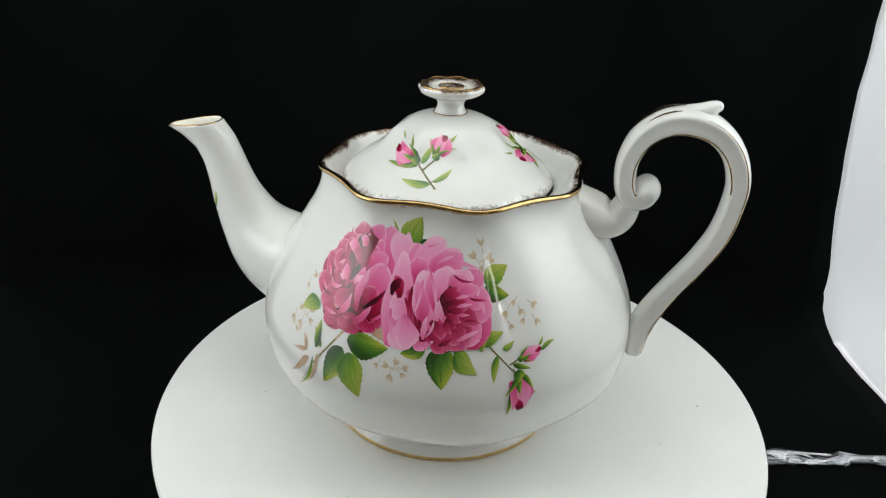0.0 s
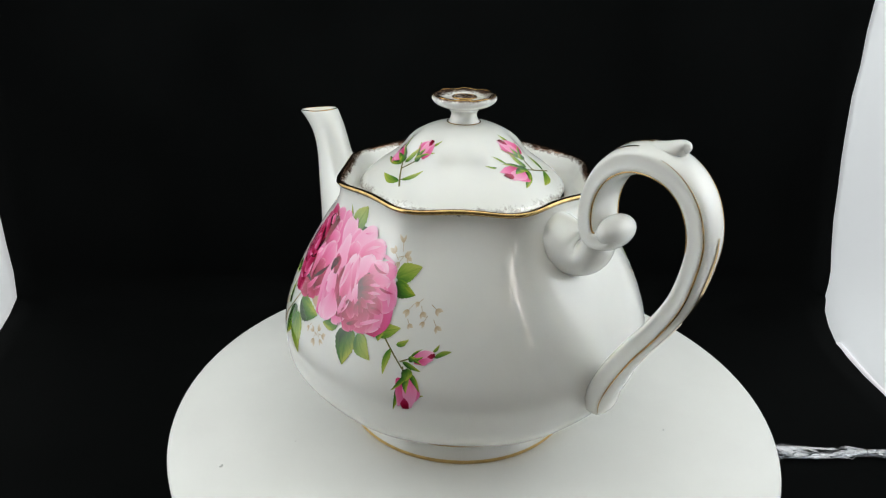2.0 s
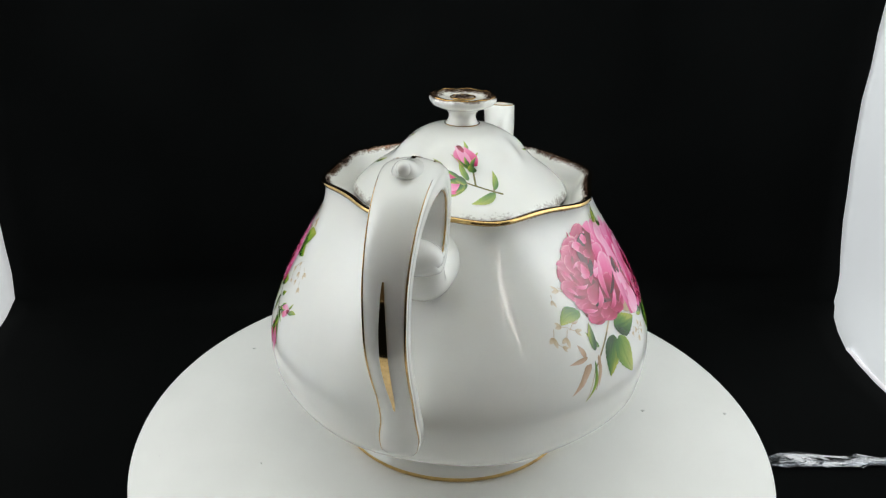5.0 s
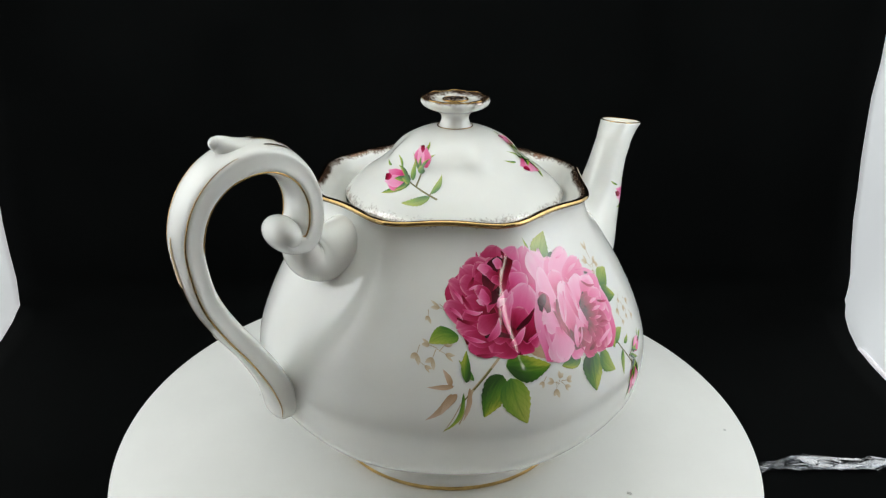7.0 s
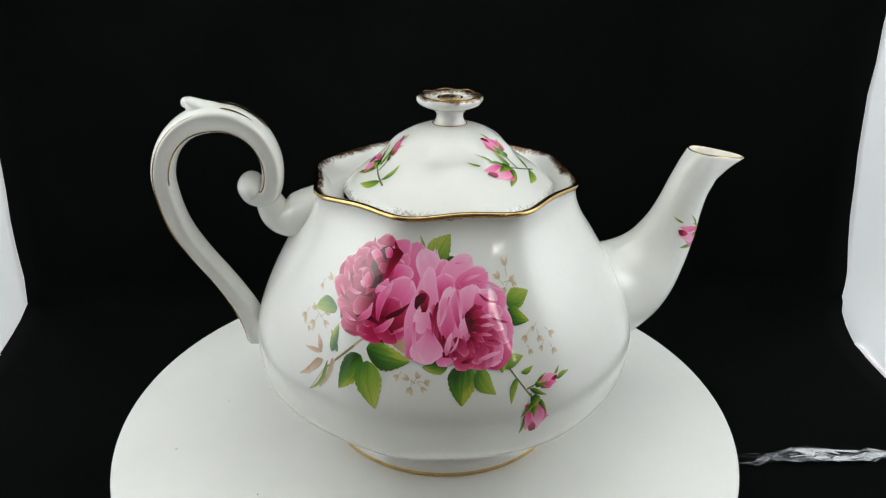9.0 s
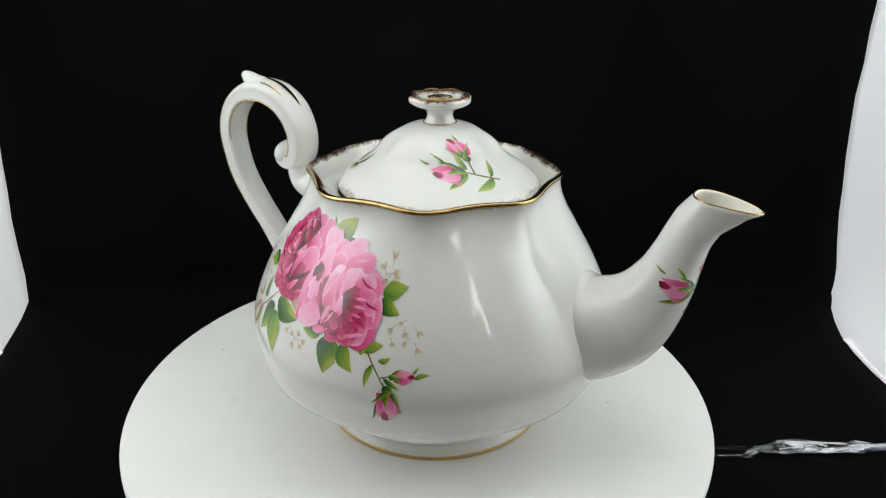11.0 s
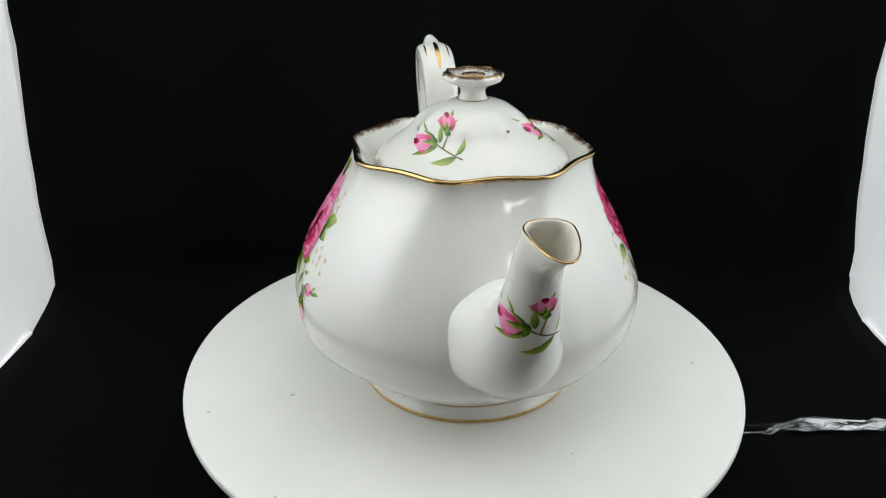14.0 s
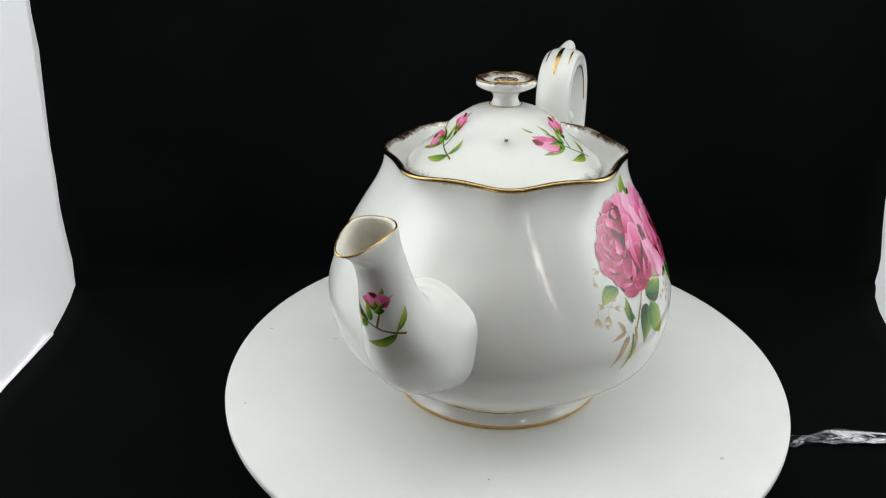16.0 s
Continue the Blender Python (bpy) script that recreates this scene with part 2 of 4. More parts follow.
def tube(bm, points, radius, n=8, ends=True):
    """A round tube along points (metres)."""
    pts = [Vector(p) for p in points]
    rows, side = [], None
    for i, p in enumerate(pts):
        way = (pts[min(i + 1, len(pts) - 1)] - pts[max(i - 1, 0)]).normalized()
        if side is None:
            side = way.orthogonal().normalized()
        side = (side - way * side.dot(way)).normalized()
        up = way.cross(side)
        r = radius(i / (len(pts) - 1)) if callable(radius) else radius
        rows.append([p + (side * math.cos(2 * math.pi * k / n) + up * math.sin(2 * math.pi * k / n)) * r for k in range(n)])
    vs = grid(bm, rows)
    if ends:
        bm.faces.new(vs[0])
        bm.faces.new(list(reversed(vs[-1])))


def box(bm, x0, x1, y0, y1, z0, z1):
    m = Matrix.LocRotScale(((x0 + x1) / 2, (y0 + y1) / 2, (z0 + z1) / 2), None, (x1 - x0, y1 - y0, z1 - z0))
    bmesh.ops.create_cube(bm, size=1, matrix=m)


# ---------------------------------------------------------------- the light tent
BACK, TOP, FRONT, SIDE_FRONT = 0.231, 0.60, -0.40, -0.27


def wall_x(z, s):
    """The tent's sides lean in towards its top, one more than the other."""
    return 0.347 - 0.118 * min(z - FLOOR, 0.18) if s > 0 else 0.347 - 0.0735 * (z - FLOOR)


CLOTH_WEST, CLOTH_EAST = smooth_curve(((-0.4, -0.320), (0.07, -0.3255), (0.145, -0.3272), (0.221, -0.343))), smooth_curve(((-0.4, 0.300), (0.076, 0.3085), (0.150, 0.3135), (0.221, 0.341)))


def cloth_fold(x, y, seed):
    return noise.noise(Vector((x * 7 + seed, y * 7, seed * 3.1)))


def tent():
    bm = bmesh.new()
    box(bm, -0.37, 0.37, FRONT - 0.02, BACK + 0.03, FLOOR - 0.030, FLOOR - 0.006)
    tagged(finish("floor", bm, M_TENT, smooth=False), "white nylon floor of the light tent", "floor", kind="structure")
    for name, s in (("wall_east", 1), ("wall_west", -1)):
        bm = bmesh.new()
        n, k = 24, 20
        for off in (0.0, 0.006):
            rows = []
            for i in range(n + 1):
                y = SIDE_FRONT + (BACK + 0.01 - SIDE_FRONT) * i / n
                foot = (CLOTH_EAST(y) if s > 0 else -CLOTH_WEST(y)) + 0.003
                row = []
                for j in range(k + 1):
                    z = FLOOR - 0.005 + (TOP - FLOOR) * (j / k) ** 1.6
                    x = wall_x(max(z, FLOOR), s)
                    x -= (x - foot) * math.exp(-(max(z - FLOOR, 0) / 0.030) ** 1.5)
                    row.append((s * (x + off + 0.002 * cloth_fold(j / k, i / n, 2 + s)), y, z))
                rows.append(row)
            grid(bm, rows, closed_u=False)
        tagged(finish(name, bm, M_EAST if s > 0 else M_WEST), "white nylon side of the light tent with painted-in lamp glow", "wall", kind="structure")
    # unseen dark strips added to keep bright wall ends out of the reflections
    for s in (-1, 1):
        bm = bmesh.new()
        rows = []
        for i in range(9):
            y = FRONT + (SIDE_FRONT - 0.002 - FRONT) * i / 8
            rows.append([(s * (0.338 + 0.002 * math.sin(9 * z + i)), y, z) for z in (FLOOR - 0.005 + (TOP - FLOOR) * j / 12 for j in range(13))])
        grid(bm, rows, closed_u=False)
        tagged(finish("wall_front_blocker", bm, M_FLAP), "unseen dark strip added to cut wall light at the front", "wall", kind="structure")
    bm = bmesh.new()
    box(bm, -0.352, 0.352, BACK + 0.012, BACK + 0.02, FLOOR - 0.005, TOP)
    tagged(finish("wall_north", bm, M_TENT, smooth=False), "white nylon back of the light tent", "wall", kind="structure")
    bm = bmesh.new()
    box(bm, -0.345, 0.345, FRONT - 0.01, BACK + 0.02, TOP, TOP + 0.008)
    tagged(finish("ceiling", bm, M_TOP, smooth=False), "white nylon top of the light tent with painted-in lamp glow", "ceiling", kind="structure")
    # front: two unseen flaps, dark to dim the pot, parted beside the lens
    def parting(z):
        return min(0.070, max(0.0, 0.22 * (0.43 - z))) if z > 0.19 else max(0.0, 0.070 - 0.9 * (0.19 - z))

    def hanging(z):
        return max(0.0, 0.36 * (0.36 - z))
    middle, k = 0.205, 110
    heights = [FLOOR + (TOP - FLOOR) * j / k for j in range(k + 1)]
    for s in (-1, 1):
        bm = bmesh.new()
        rows = []
        for j, z in enumerate(heights):
            edge, side = middle + s * (parting(z) + 0.0004), s * 0.345
            rows.append([(edge + (side - edge) * i / 8, FRONT - 0.004 * math.sin(i * 1.7 + j * 0.06), z) for i in range(9)])
        grid(bm, rows, closed_u=False)
        tagged(finish("wall_south", bm, M_FLAP), "unseen front flap of the light tent, dark to dim the pot's front", "wall", kind="structure")
    # unseen dark piece added in the gap to split the reflected opening
    bm = bmesh.new()
    grid(bm, [[(middle + i / 4 * min(hanging(z), 0.085), FRONT - 0.010 - 0.003 * math.sin(i + 20 * z), z) for i in range(-4, 5)] for z in heights if z < 0.36], closed_u=False)
    tagged(finish("wall_south", bm, M_FLAP), "unseen dark piece added in the gap to shape the pot's glint", "wall", kind="structure")
    # unseen glowing panel added beyond the parting for the pot's bright glints
    bm = bmesh.new()
    box(bm, 0.02, 0.62, FRONT - 0.18, FRONT - 0.17, FLOOR + 0.10, TOP + 0.06)
    tagged(finish("backdrop_glow_panel", bm, M_GLOW_PANEL, smooth=False), "added glowing panel for room light beyond the parted front", "backdrop", kind="structure")


tent()


def black_backdrop():
    """One black cloth: it hangs down the back of the tent and lies on its floor."""
    bm = bmesh.new()
    n, k = 36, 26
    rows = []
    for j in range(k + 1):
        z = TOP - 0.02 + (FLOOR + 0.004 - TOP + 0.02) * j / k
        west, east = 0.004 - wall_x(z, -1), wall_x(z, 1) - 0.004
        rows.append([(west + (east - west) * i / n + (0.0025 * cloth_fold(z * 3, 3, 5) if i in (0, n) else 0), BACK - 0.010 + 0.003 * cloth_fold(i / n * 3, z * 0.6, 1), z) for i in range(n + 1)])
    for j in range(1, k + 1):
        y = BACK - 0.010 + (FRONT + 0.01 - BACK + 0.010) * j / k
        rows.append([(CLOTH_WEST(y) + (CLOTH_EAST(y) - CLOTH_WEST(y)) * i / n, y, FLOOR + 0.0012 * cloth_fold(i / n * 4, y * 5, 9)) for i in range(n + 1)])
    grid(bm, rows, closed_u=False)
    ob = finish("backdrop_cloth", bm, M_CLOTH)
    mod = ob.modifiers.new("thickness", "SOLIDIFY")
    mod.thickness, mod.offset = 0.0015, -1
    return tagged(ob, "black velvet cloth hung behind and laid on floor", "cloth", kind="structure")


black_backdrop()


def side_piping():
    for name, s, x0, x1 in (("trim", 1, 0.3025, 0.3135), ("trim", -1, -0.3225, -0.3275)):
        bm = bmesh.new()
        tube(bm, [(x0 + (x1 - x0) * i / 20, FRONT + 0.01 + (0.136 - FRONT) * i / 20, FLOOR + 0.001 + 0.0006 * math.sin(i * 1.3)) for i in range(21)], 0.0017, 8)
        tagged(finish(name, bm, M_PIPING), "white piping with added glow along the tent's lower edge", "trim", kind="structure")


side_piping()


# ---------------------------------------------------------------- turntable and disc
def turntable():
    root = new("turntable")
    tagged(root, "black plastic turntable under the white disc", "turntable")
    bm = bmesh.new()
    prof = [(0.0, FLOOR + 0.002), (0.078, FLOOR + 0.002), (0.080, FLOOR + 0.005), (0.080, -0.020), (0.077, -0.016), (0.0, -0.016)]
    grid(bm, [[(max(r, 1e-4) * math.cos(2 * math.pi * i / 64), max(r, 1e-4) * math.sin(2 * math.pi * i / 64), z) for i in range(64)] for r, z in prof])
    part("base", bm, M_DARK, root, smooth=False)
    bm = bmesh.new()
    prof = [(0.0, -0.0155), (0.088, -0.0155), (0.090, -0.013), (0.090, -0.0075), (0.088, -0.0055), (0.0, -0.0055)]
    grid(bm, [[(max(r, 1e-4) * math.cos(2 * math.pi * i / 64), max(r, 1e-4) * math.sin(2 * math.pi * i / 64), z) for i in range(64)] for r, z in prof])
    part("platter", bm, M_DARK, root, smooth=False)
    return root


turntable()


def display_disc():
    root = new("display_disc")
    tagged(root, "round matt white plastic disc carrying the teapot", "disc")
    bm = bmesh.new()
    prof = [(0.0, -0.005), (0.1485, -0.005), (0.1495, -0.0045), (0.150, -0.0035), (0.150, -0.0012), (0.1496, -0.0004), (0.1488, 0.0), (0.10, 0.0), (0.0, 0.0)]
    grid(bm, [[(max(r, 1e-4) * math.cos(2 * math.pi * i / 160), max(r, 1e-4) * math.sin(2 * math.pi * i / 160), z) for i in range(160)] for r, z in prof])
    part("plate", bm, M_DISC, root)
    # small scuffs and crumbs
    rng = random.Random(5)
    bm = bmesh.new()
    for _ in range(11):
        a, r = rng.uniform(0, 6.28), rng.uniform(0.085, 0.142)
        s = rng.uniform(0.0003, 0.0009)
        bmesh.ops.create_icosphere(bm, subdivisions=1, radius=s, matrix=Matrix.LocRotScale((r * math.cos(a), r * math.sin(a), 0.0001), None, (1, rng.uniform(0.5, 1.6), 0.3)))
    tagged(part("specks", bm, M_SPECK, root, "tiny grey scuffs"), kind="stuff")
    return root


M_SPECK = plain("grey_scuff", (0.68, 0.68, 0.66), 0.6)
disc = display_disc()


# ---------------------------------------------------------------- teapot shape
BODY_R = smooth_curve(((0.0000, 0.0564), (0.0015, 0.0571), (0.0040, 0.0552), (0.0075, 0.0534), (0.0098, 0.0543), (0.0130, 0.0580), (0.0185, 0.0668), (0.0265, 0.0772), (0.0355, 0.0849),
                       (0.0440, 0.0871), (0.0510, 0.0877), (0.0580, 0.0871), (0.0690, 0.0835), (0.0840, 0.0764), (0.0990, 0.0675), (0.1100, 0.0606), (0.1163, 0.0578), (0.1205, 0.0571), (0.1233, 0.0579)))
LOBE = smooth_curve(((0.0, 0.0), (0.008, 0.0002), (0.016, 0.0006), (0.030, 0.0006), (0.050, 0.0003), (0.080, 0.0002), (0.105, 0.0006), (0.118, 0.0015), (0.1233, 0.0018)))


def lobes(a):
    """Eight soft ridges, the first at 22.5 degrees: fuller at the valleys than at the ridges."""
    c = math.cos(8 * (a - math.pi / 8))
    return c + 0.18 * (c * c - 0.5)


def rim_lift(a):
    return 0.0004 * math.cos(8 * a)


def body_point(a, z, lift=0.0):
    r = BODY_R(z) + LOBE(z) * lobes(a) + lift
    k = max(0.0, (z - 0.1093) / 0.014)
    lean = math.sin(math.pi * min(1.0, max(0.0, z - 0.012) / 0.108))
    return (r * math.cos(a) + 0.0010 * min(1.0, z / 0.09), r * math.sin(a) + 0.0016 * lean, z + k * rim_lift(a))


def build_body(root):
    n = 192
    bm = bmesh.new()
    rows = [[(0.0520 * math.cos(2 * math.pi * i / n), 0.0520 * math.sin(2 * math.pi * i / n), 0.0006) for i in range(n)]]
    zs = [0.0002, 0.0008, 0.0015, 0.0025, 0.0035, 0.0047, 0.006, 0.0072, 0.0085, 0.0098, 0.011] + [0.012 + 0.1103 * i / 62 for i in range(63)] + [0.1228, 0.1233]
    for z in zs:
        rows.append([body_point(2 * math.pi * i / n, z) for i in range(n)])
    # over the lip and down inside to the gallery for the lid
    for z, dr in ((0.1239, -0.0010), (0.1237, -0.0022), (0.1227, -0.0032), (0.1205, -0.0045), (0.1183, -0.0058), (0.1165, -0.0072)):
        rows.append([(lambda p, r: (p[0] * r, p[1] * r, z + rim_lift(2 * math.pi * i / n) * max(0, (z - 0.1163) / 0.007)))(body_point(2 * math.pi * i / n, 0.1233), 1 + dr / 0.058) for i in range(n)])
    for r, z in ((0.0485, 0.1155), (0.0460, 0.1151), (0.0455, 0.1123), (0.062, 0.095), (0.080, 0.055), (0.052, 0.018), (0.0005, 0.012)):
        rows.append([(r * math.cos(2 * math.pi * i / n), r * math.sin(2 * math.pi * i / n), z) for i in range(n)])
    vs = grid(bm, rows)
    bm.faces.new(list(reversed(vs[0])))
    body = part("body", bm, M_BODY, root, "lobed white china body with rose prints")
    bm = bmesh.new()
    grid(bm, [[body_point(2 * math.pi * i / n, 0.1229 + 0.0012 * math.sin(k * math.pi / 4), -0.0006 + 0.0013 * math.cos(k * math.pi / 4)) for i in range(n)] for k in range(8)], closed_v=True)
    part("gold_rim", bm, M_GOLD, body, "burnished gold line round the scalloped rim")
    for name, z, half, mat, text in (("foot_band", 0.0012, 0.0011, M_FOOT_GOLD, "gold band round the foot"), ("foot_line", 0.0074, 0.00035, M_GOLD_LINE, "thin gold line above the foot")):
        bm = bmesh.new()
        grid(bm, [[body_point(2 * math.pi * i / n, z + half * k / 2, 0.00022 - 0.00005 * k * k / 4) for i in range(n)] for k in (-2, -1, 0, 1, 2)])
        part(name, bm, mat, body, text)
    return body


# the spout sits a little to one side of the body's middle
SIDE_STEP = 0.0027
# spout: centre (x, z), half width, half height, for the rings from the body outwards
SPOUT = [(-0.060, 0.0590, 0.0265, 0.0265), (-0.076, 0.0610, 0.0258, 0.0262), (-0.0874, 0.0647, 0.0228, 0.0231), (-0.0964, 0.0717, 0.0190, 0.0198),
         (-0.1035, 0.0809, 0.0146, 0.0158), (-0.1090, 0.0920, 0.0116, 0.0128), (-0.1126, 0.1030, 0.0098, 0.0107), (-0.1155, 0.1120, 0.0090, 0.0099), (-0.1182, 0.1180, 0.0088, 0.0099)]
SPOUT_CURVE = spline(SPOUT, 60)


def spout_frame(u):
    k = min(max(u, 0), 1) * (len(SPOUT_CURVE) - 1)
    i = min(int(k), len(SPOUT_CURVE) - 2)
    p = SPOUT_CURVE[i] * (1 - (k - i)) + SPOUT_CURVE[i + 1] * (k - i)
    d = SPOUT_CURVE[min(i + 2, len(SPOUT_CURVE) - 1)] - SPOUT_CURVE[max(i - 1, 0)]
    way = Vector((d[0], 0, d[1])).normalized()
    return Vector((p[0], 0, p[1])), way, p[2], p[3]


def spout_point(u, v, lift=0.0):
    """v: angle round the tube, 0 at its front and lower side."""
    p, way, w, h = spout_frame(u)
    out = Vector((-way.z, 0, way.x))
    if out.x > 0:
        out = -out
    flute = 1 + 0.022 * math.cos(6 * v) * max(0, 1 - u * 1.2)
    return p + (out * math.cos(v) * (h * flute + lift)) + Vector((0, SIDE_STEP + math.sin(v) * (w * flute + lift), 0))


def lip_point(v, grow=0.0, drop=0.0):
    """The teardrop mouth: its beak at v = 0."""
    c, s = math.cos(v), math.sin(v)
    beak = max(0.0, c) ** 1.1
    x = -0.1236 - (0.0088 * c + 0.0094 * beak) - grow * c
    y = (0.0090 + grow) * math.copysign(abs(s) ** 0.90, s) * (1 - 0.17 * max(0.0, c) ** 1.3) * (1 + 0.12 * max(0.0, -c))
    along = (-0.1148 - x) / 0.0270
    z = 0.1294 - 0.0058 * along + 0.0017 * beak * beak + 0.0012 * math.sin(math.pi * min(1, max(0, along))) - drop
    return Vector((x, y + SIDE_STEP - 0.0012, z))


def build_spout(root):
    n, bm = 64, bmesh.new()
    rows = [[spout_point(i / 59, 2 * math.pi * k / n) for k in range(n)] for i in range(60)]
    tube_end = rows[-1]
    for i in range(1, 9):
        t = i / 8
        row = []
        for k in range(n):
            a, b = tube_end[k], lip_point(2 * math.pi * k / n)
            flare = t ** (1.1 + 0.45 * max(0.0, math.cos(2 * math.pi * k / n)))
            row.append(Vector((a.x + (b.x - a.x) * flare, a.y + (b.y - a.y) * t, a.z + (b.z - a.z) * t)))
        rows.append(row)
    rows.append([lip_point(2 * math.pi * k / n, -0.0006, -0.0004) for k in range(n)])
    rows.append([lip_point(2 * math.pi * k / n, -0.0014, 0.0002) for k in range(n)])
    cut = len(rows)
    lip_in = rows[cut - 1]
    throat = [spout_point(0.95, 2 * math.pi * k / n, -0.0016) for k in range(n)]
    for t in (0.3, 0.65, 1.0):
        rows.append([a + (b - a) * t for a, b in zip(lip_in, throat)])
    for u in (0.88, 0.80, 0.70):
        rows.append([spout_point(u, 2 * math.pi * k / n, -0.0018) for k in range(n)])
    vs = grid(bm, rows)
    bm.faces.new(vs[-1])
    bm.faces.ensure_lookup_table()
    for i, f in enumerate(bm.faces):
        f.material_index = 1 if i >= (cut - 1) * n else 0
    spout = part("spout", bm, [M_CHINA, M_CREAM], root, "curved white spout with a beaked lip")
    bm = bmesh.new()
    grid(bm, [[lip_point(2 * math.pi * k / n, -0.0004 + 0.00036 * math.cos(j * math.pi / 4), -0.0002 - 0.00036 * math.sin(j * math.pi / 4)) for k in range(n)] for j in range(8)], closed_v=True)
    part("gold_lip", bm, M_GOLD_LINE, spout, "gold line round the spout's mouth")
    return spout


# handle: centre (x, z), half thickness in its plane, half width across it
HANDLE = [(0.0862, 0.1215, 0.0030, 0.0070), (0.0858, 0.1188, 0.0042, 0.0088), (0.0830, 0.1168, 0.0045, 0.0096), (0.0784, 0.1172, 0.0046, 0.0099), (0.0757, 0.1232, 0.0043, 0.0099), (0.0758, 0.1330, 0.0043, 0.0099), (0.0804, 0.1430, 0.0047, 0.0100),
          (0.0891, 0.1495, 0.0053, 0.0100), (0.0991, 0.1506, 0.0053, 0.0096), (0.1091, 0.1471, 0.0048, 0.0088), (0.1167, 0.1391, 0.0045, 0.0080), (0.1205, 0.1280, 0.0044, 0.0075), (0.1199, 0.1160, 0.0043, 0.0073),
          (0.1168, 0.1030, 0.0043, 0.0072), (0.1102, 0.0898, 0.0042, 0.0071), (0.1016, 0.0760, 0.0043, 0.0070), (0.0942, 0.0620, 0.0048, 0.0073), (0.0908, 0.0520, 0.0050, 0.0085), (0.0905, 0.0455, 0.0043, 0.0078), (0.0906, 0.0425, 0.0030, 0.0060), (0.0907, 0.0411, 0.0012, 0.0028)]
HANDLE_CURVE = spline(HANDLE, 140)


def handle_side(z):
    """The handle stands slightly askew: its foot to one side, its thumb rest to the other."""
    return -0.0045 + (z - 0.04) / 0.118 * 0.0058


def handle_frame(i):
    p = HANDLE_CURVE[i]
    d = HANDLE_CURVE[min(i + 1, 139)] - HANDLE_CURVE[max(i - 1, 0)]
    way = Vector((d[0], 0, d[1])).normalized()
    return Vector((p[0], 0, p[1])), Vector((-way.z, 0, way.x)), p[2], p[3]


def handle_point(i, v, lift=0.0):
    """A rounded oblong section with a shallow groove along its flanks."""
    p, out, h, w = handle_frame(i)
    c, s = math.cos(v), math.sin(v)
    x = math.copysign(abs(c) ** 0.62, c) * (h + lift)
    y = math.copysign(abs(s) ** 0.72, s) * (w + lift)
    y *= 1 - 0.10 * max(0.0, 1 - (c / 0.35) ** 2) * 0.8
    x *= 1 + 0.10 * math.exp(-(s / 0.4) ** 2)
    return p + out * x + Vector((0, y + handle_side(p.z), 0))


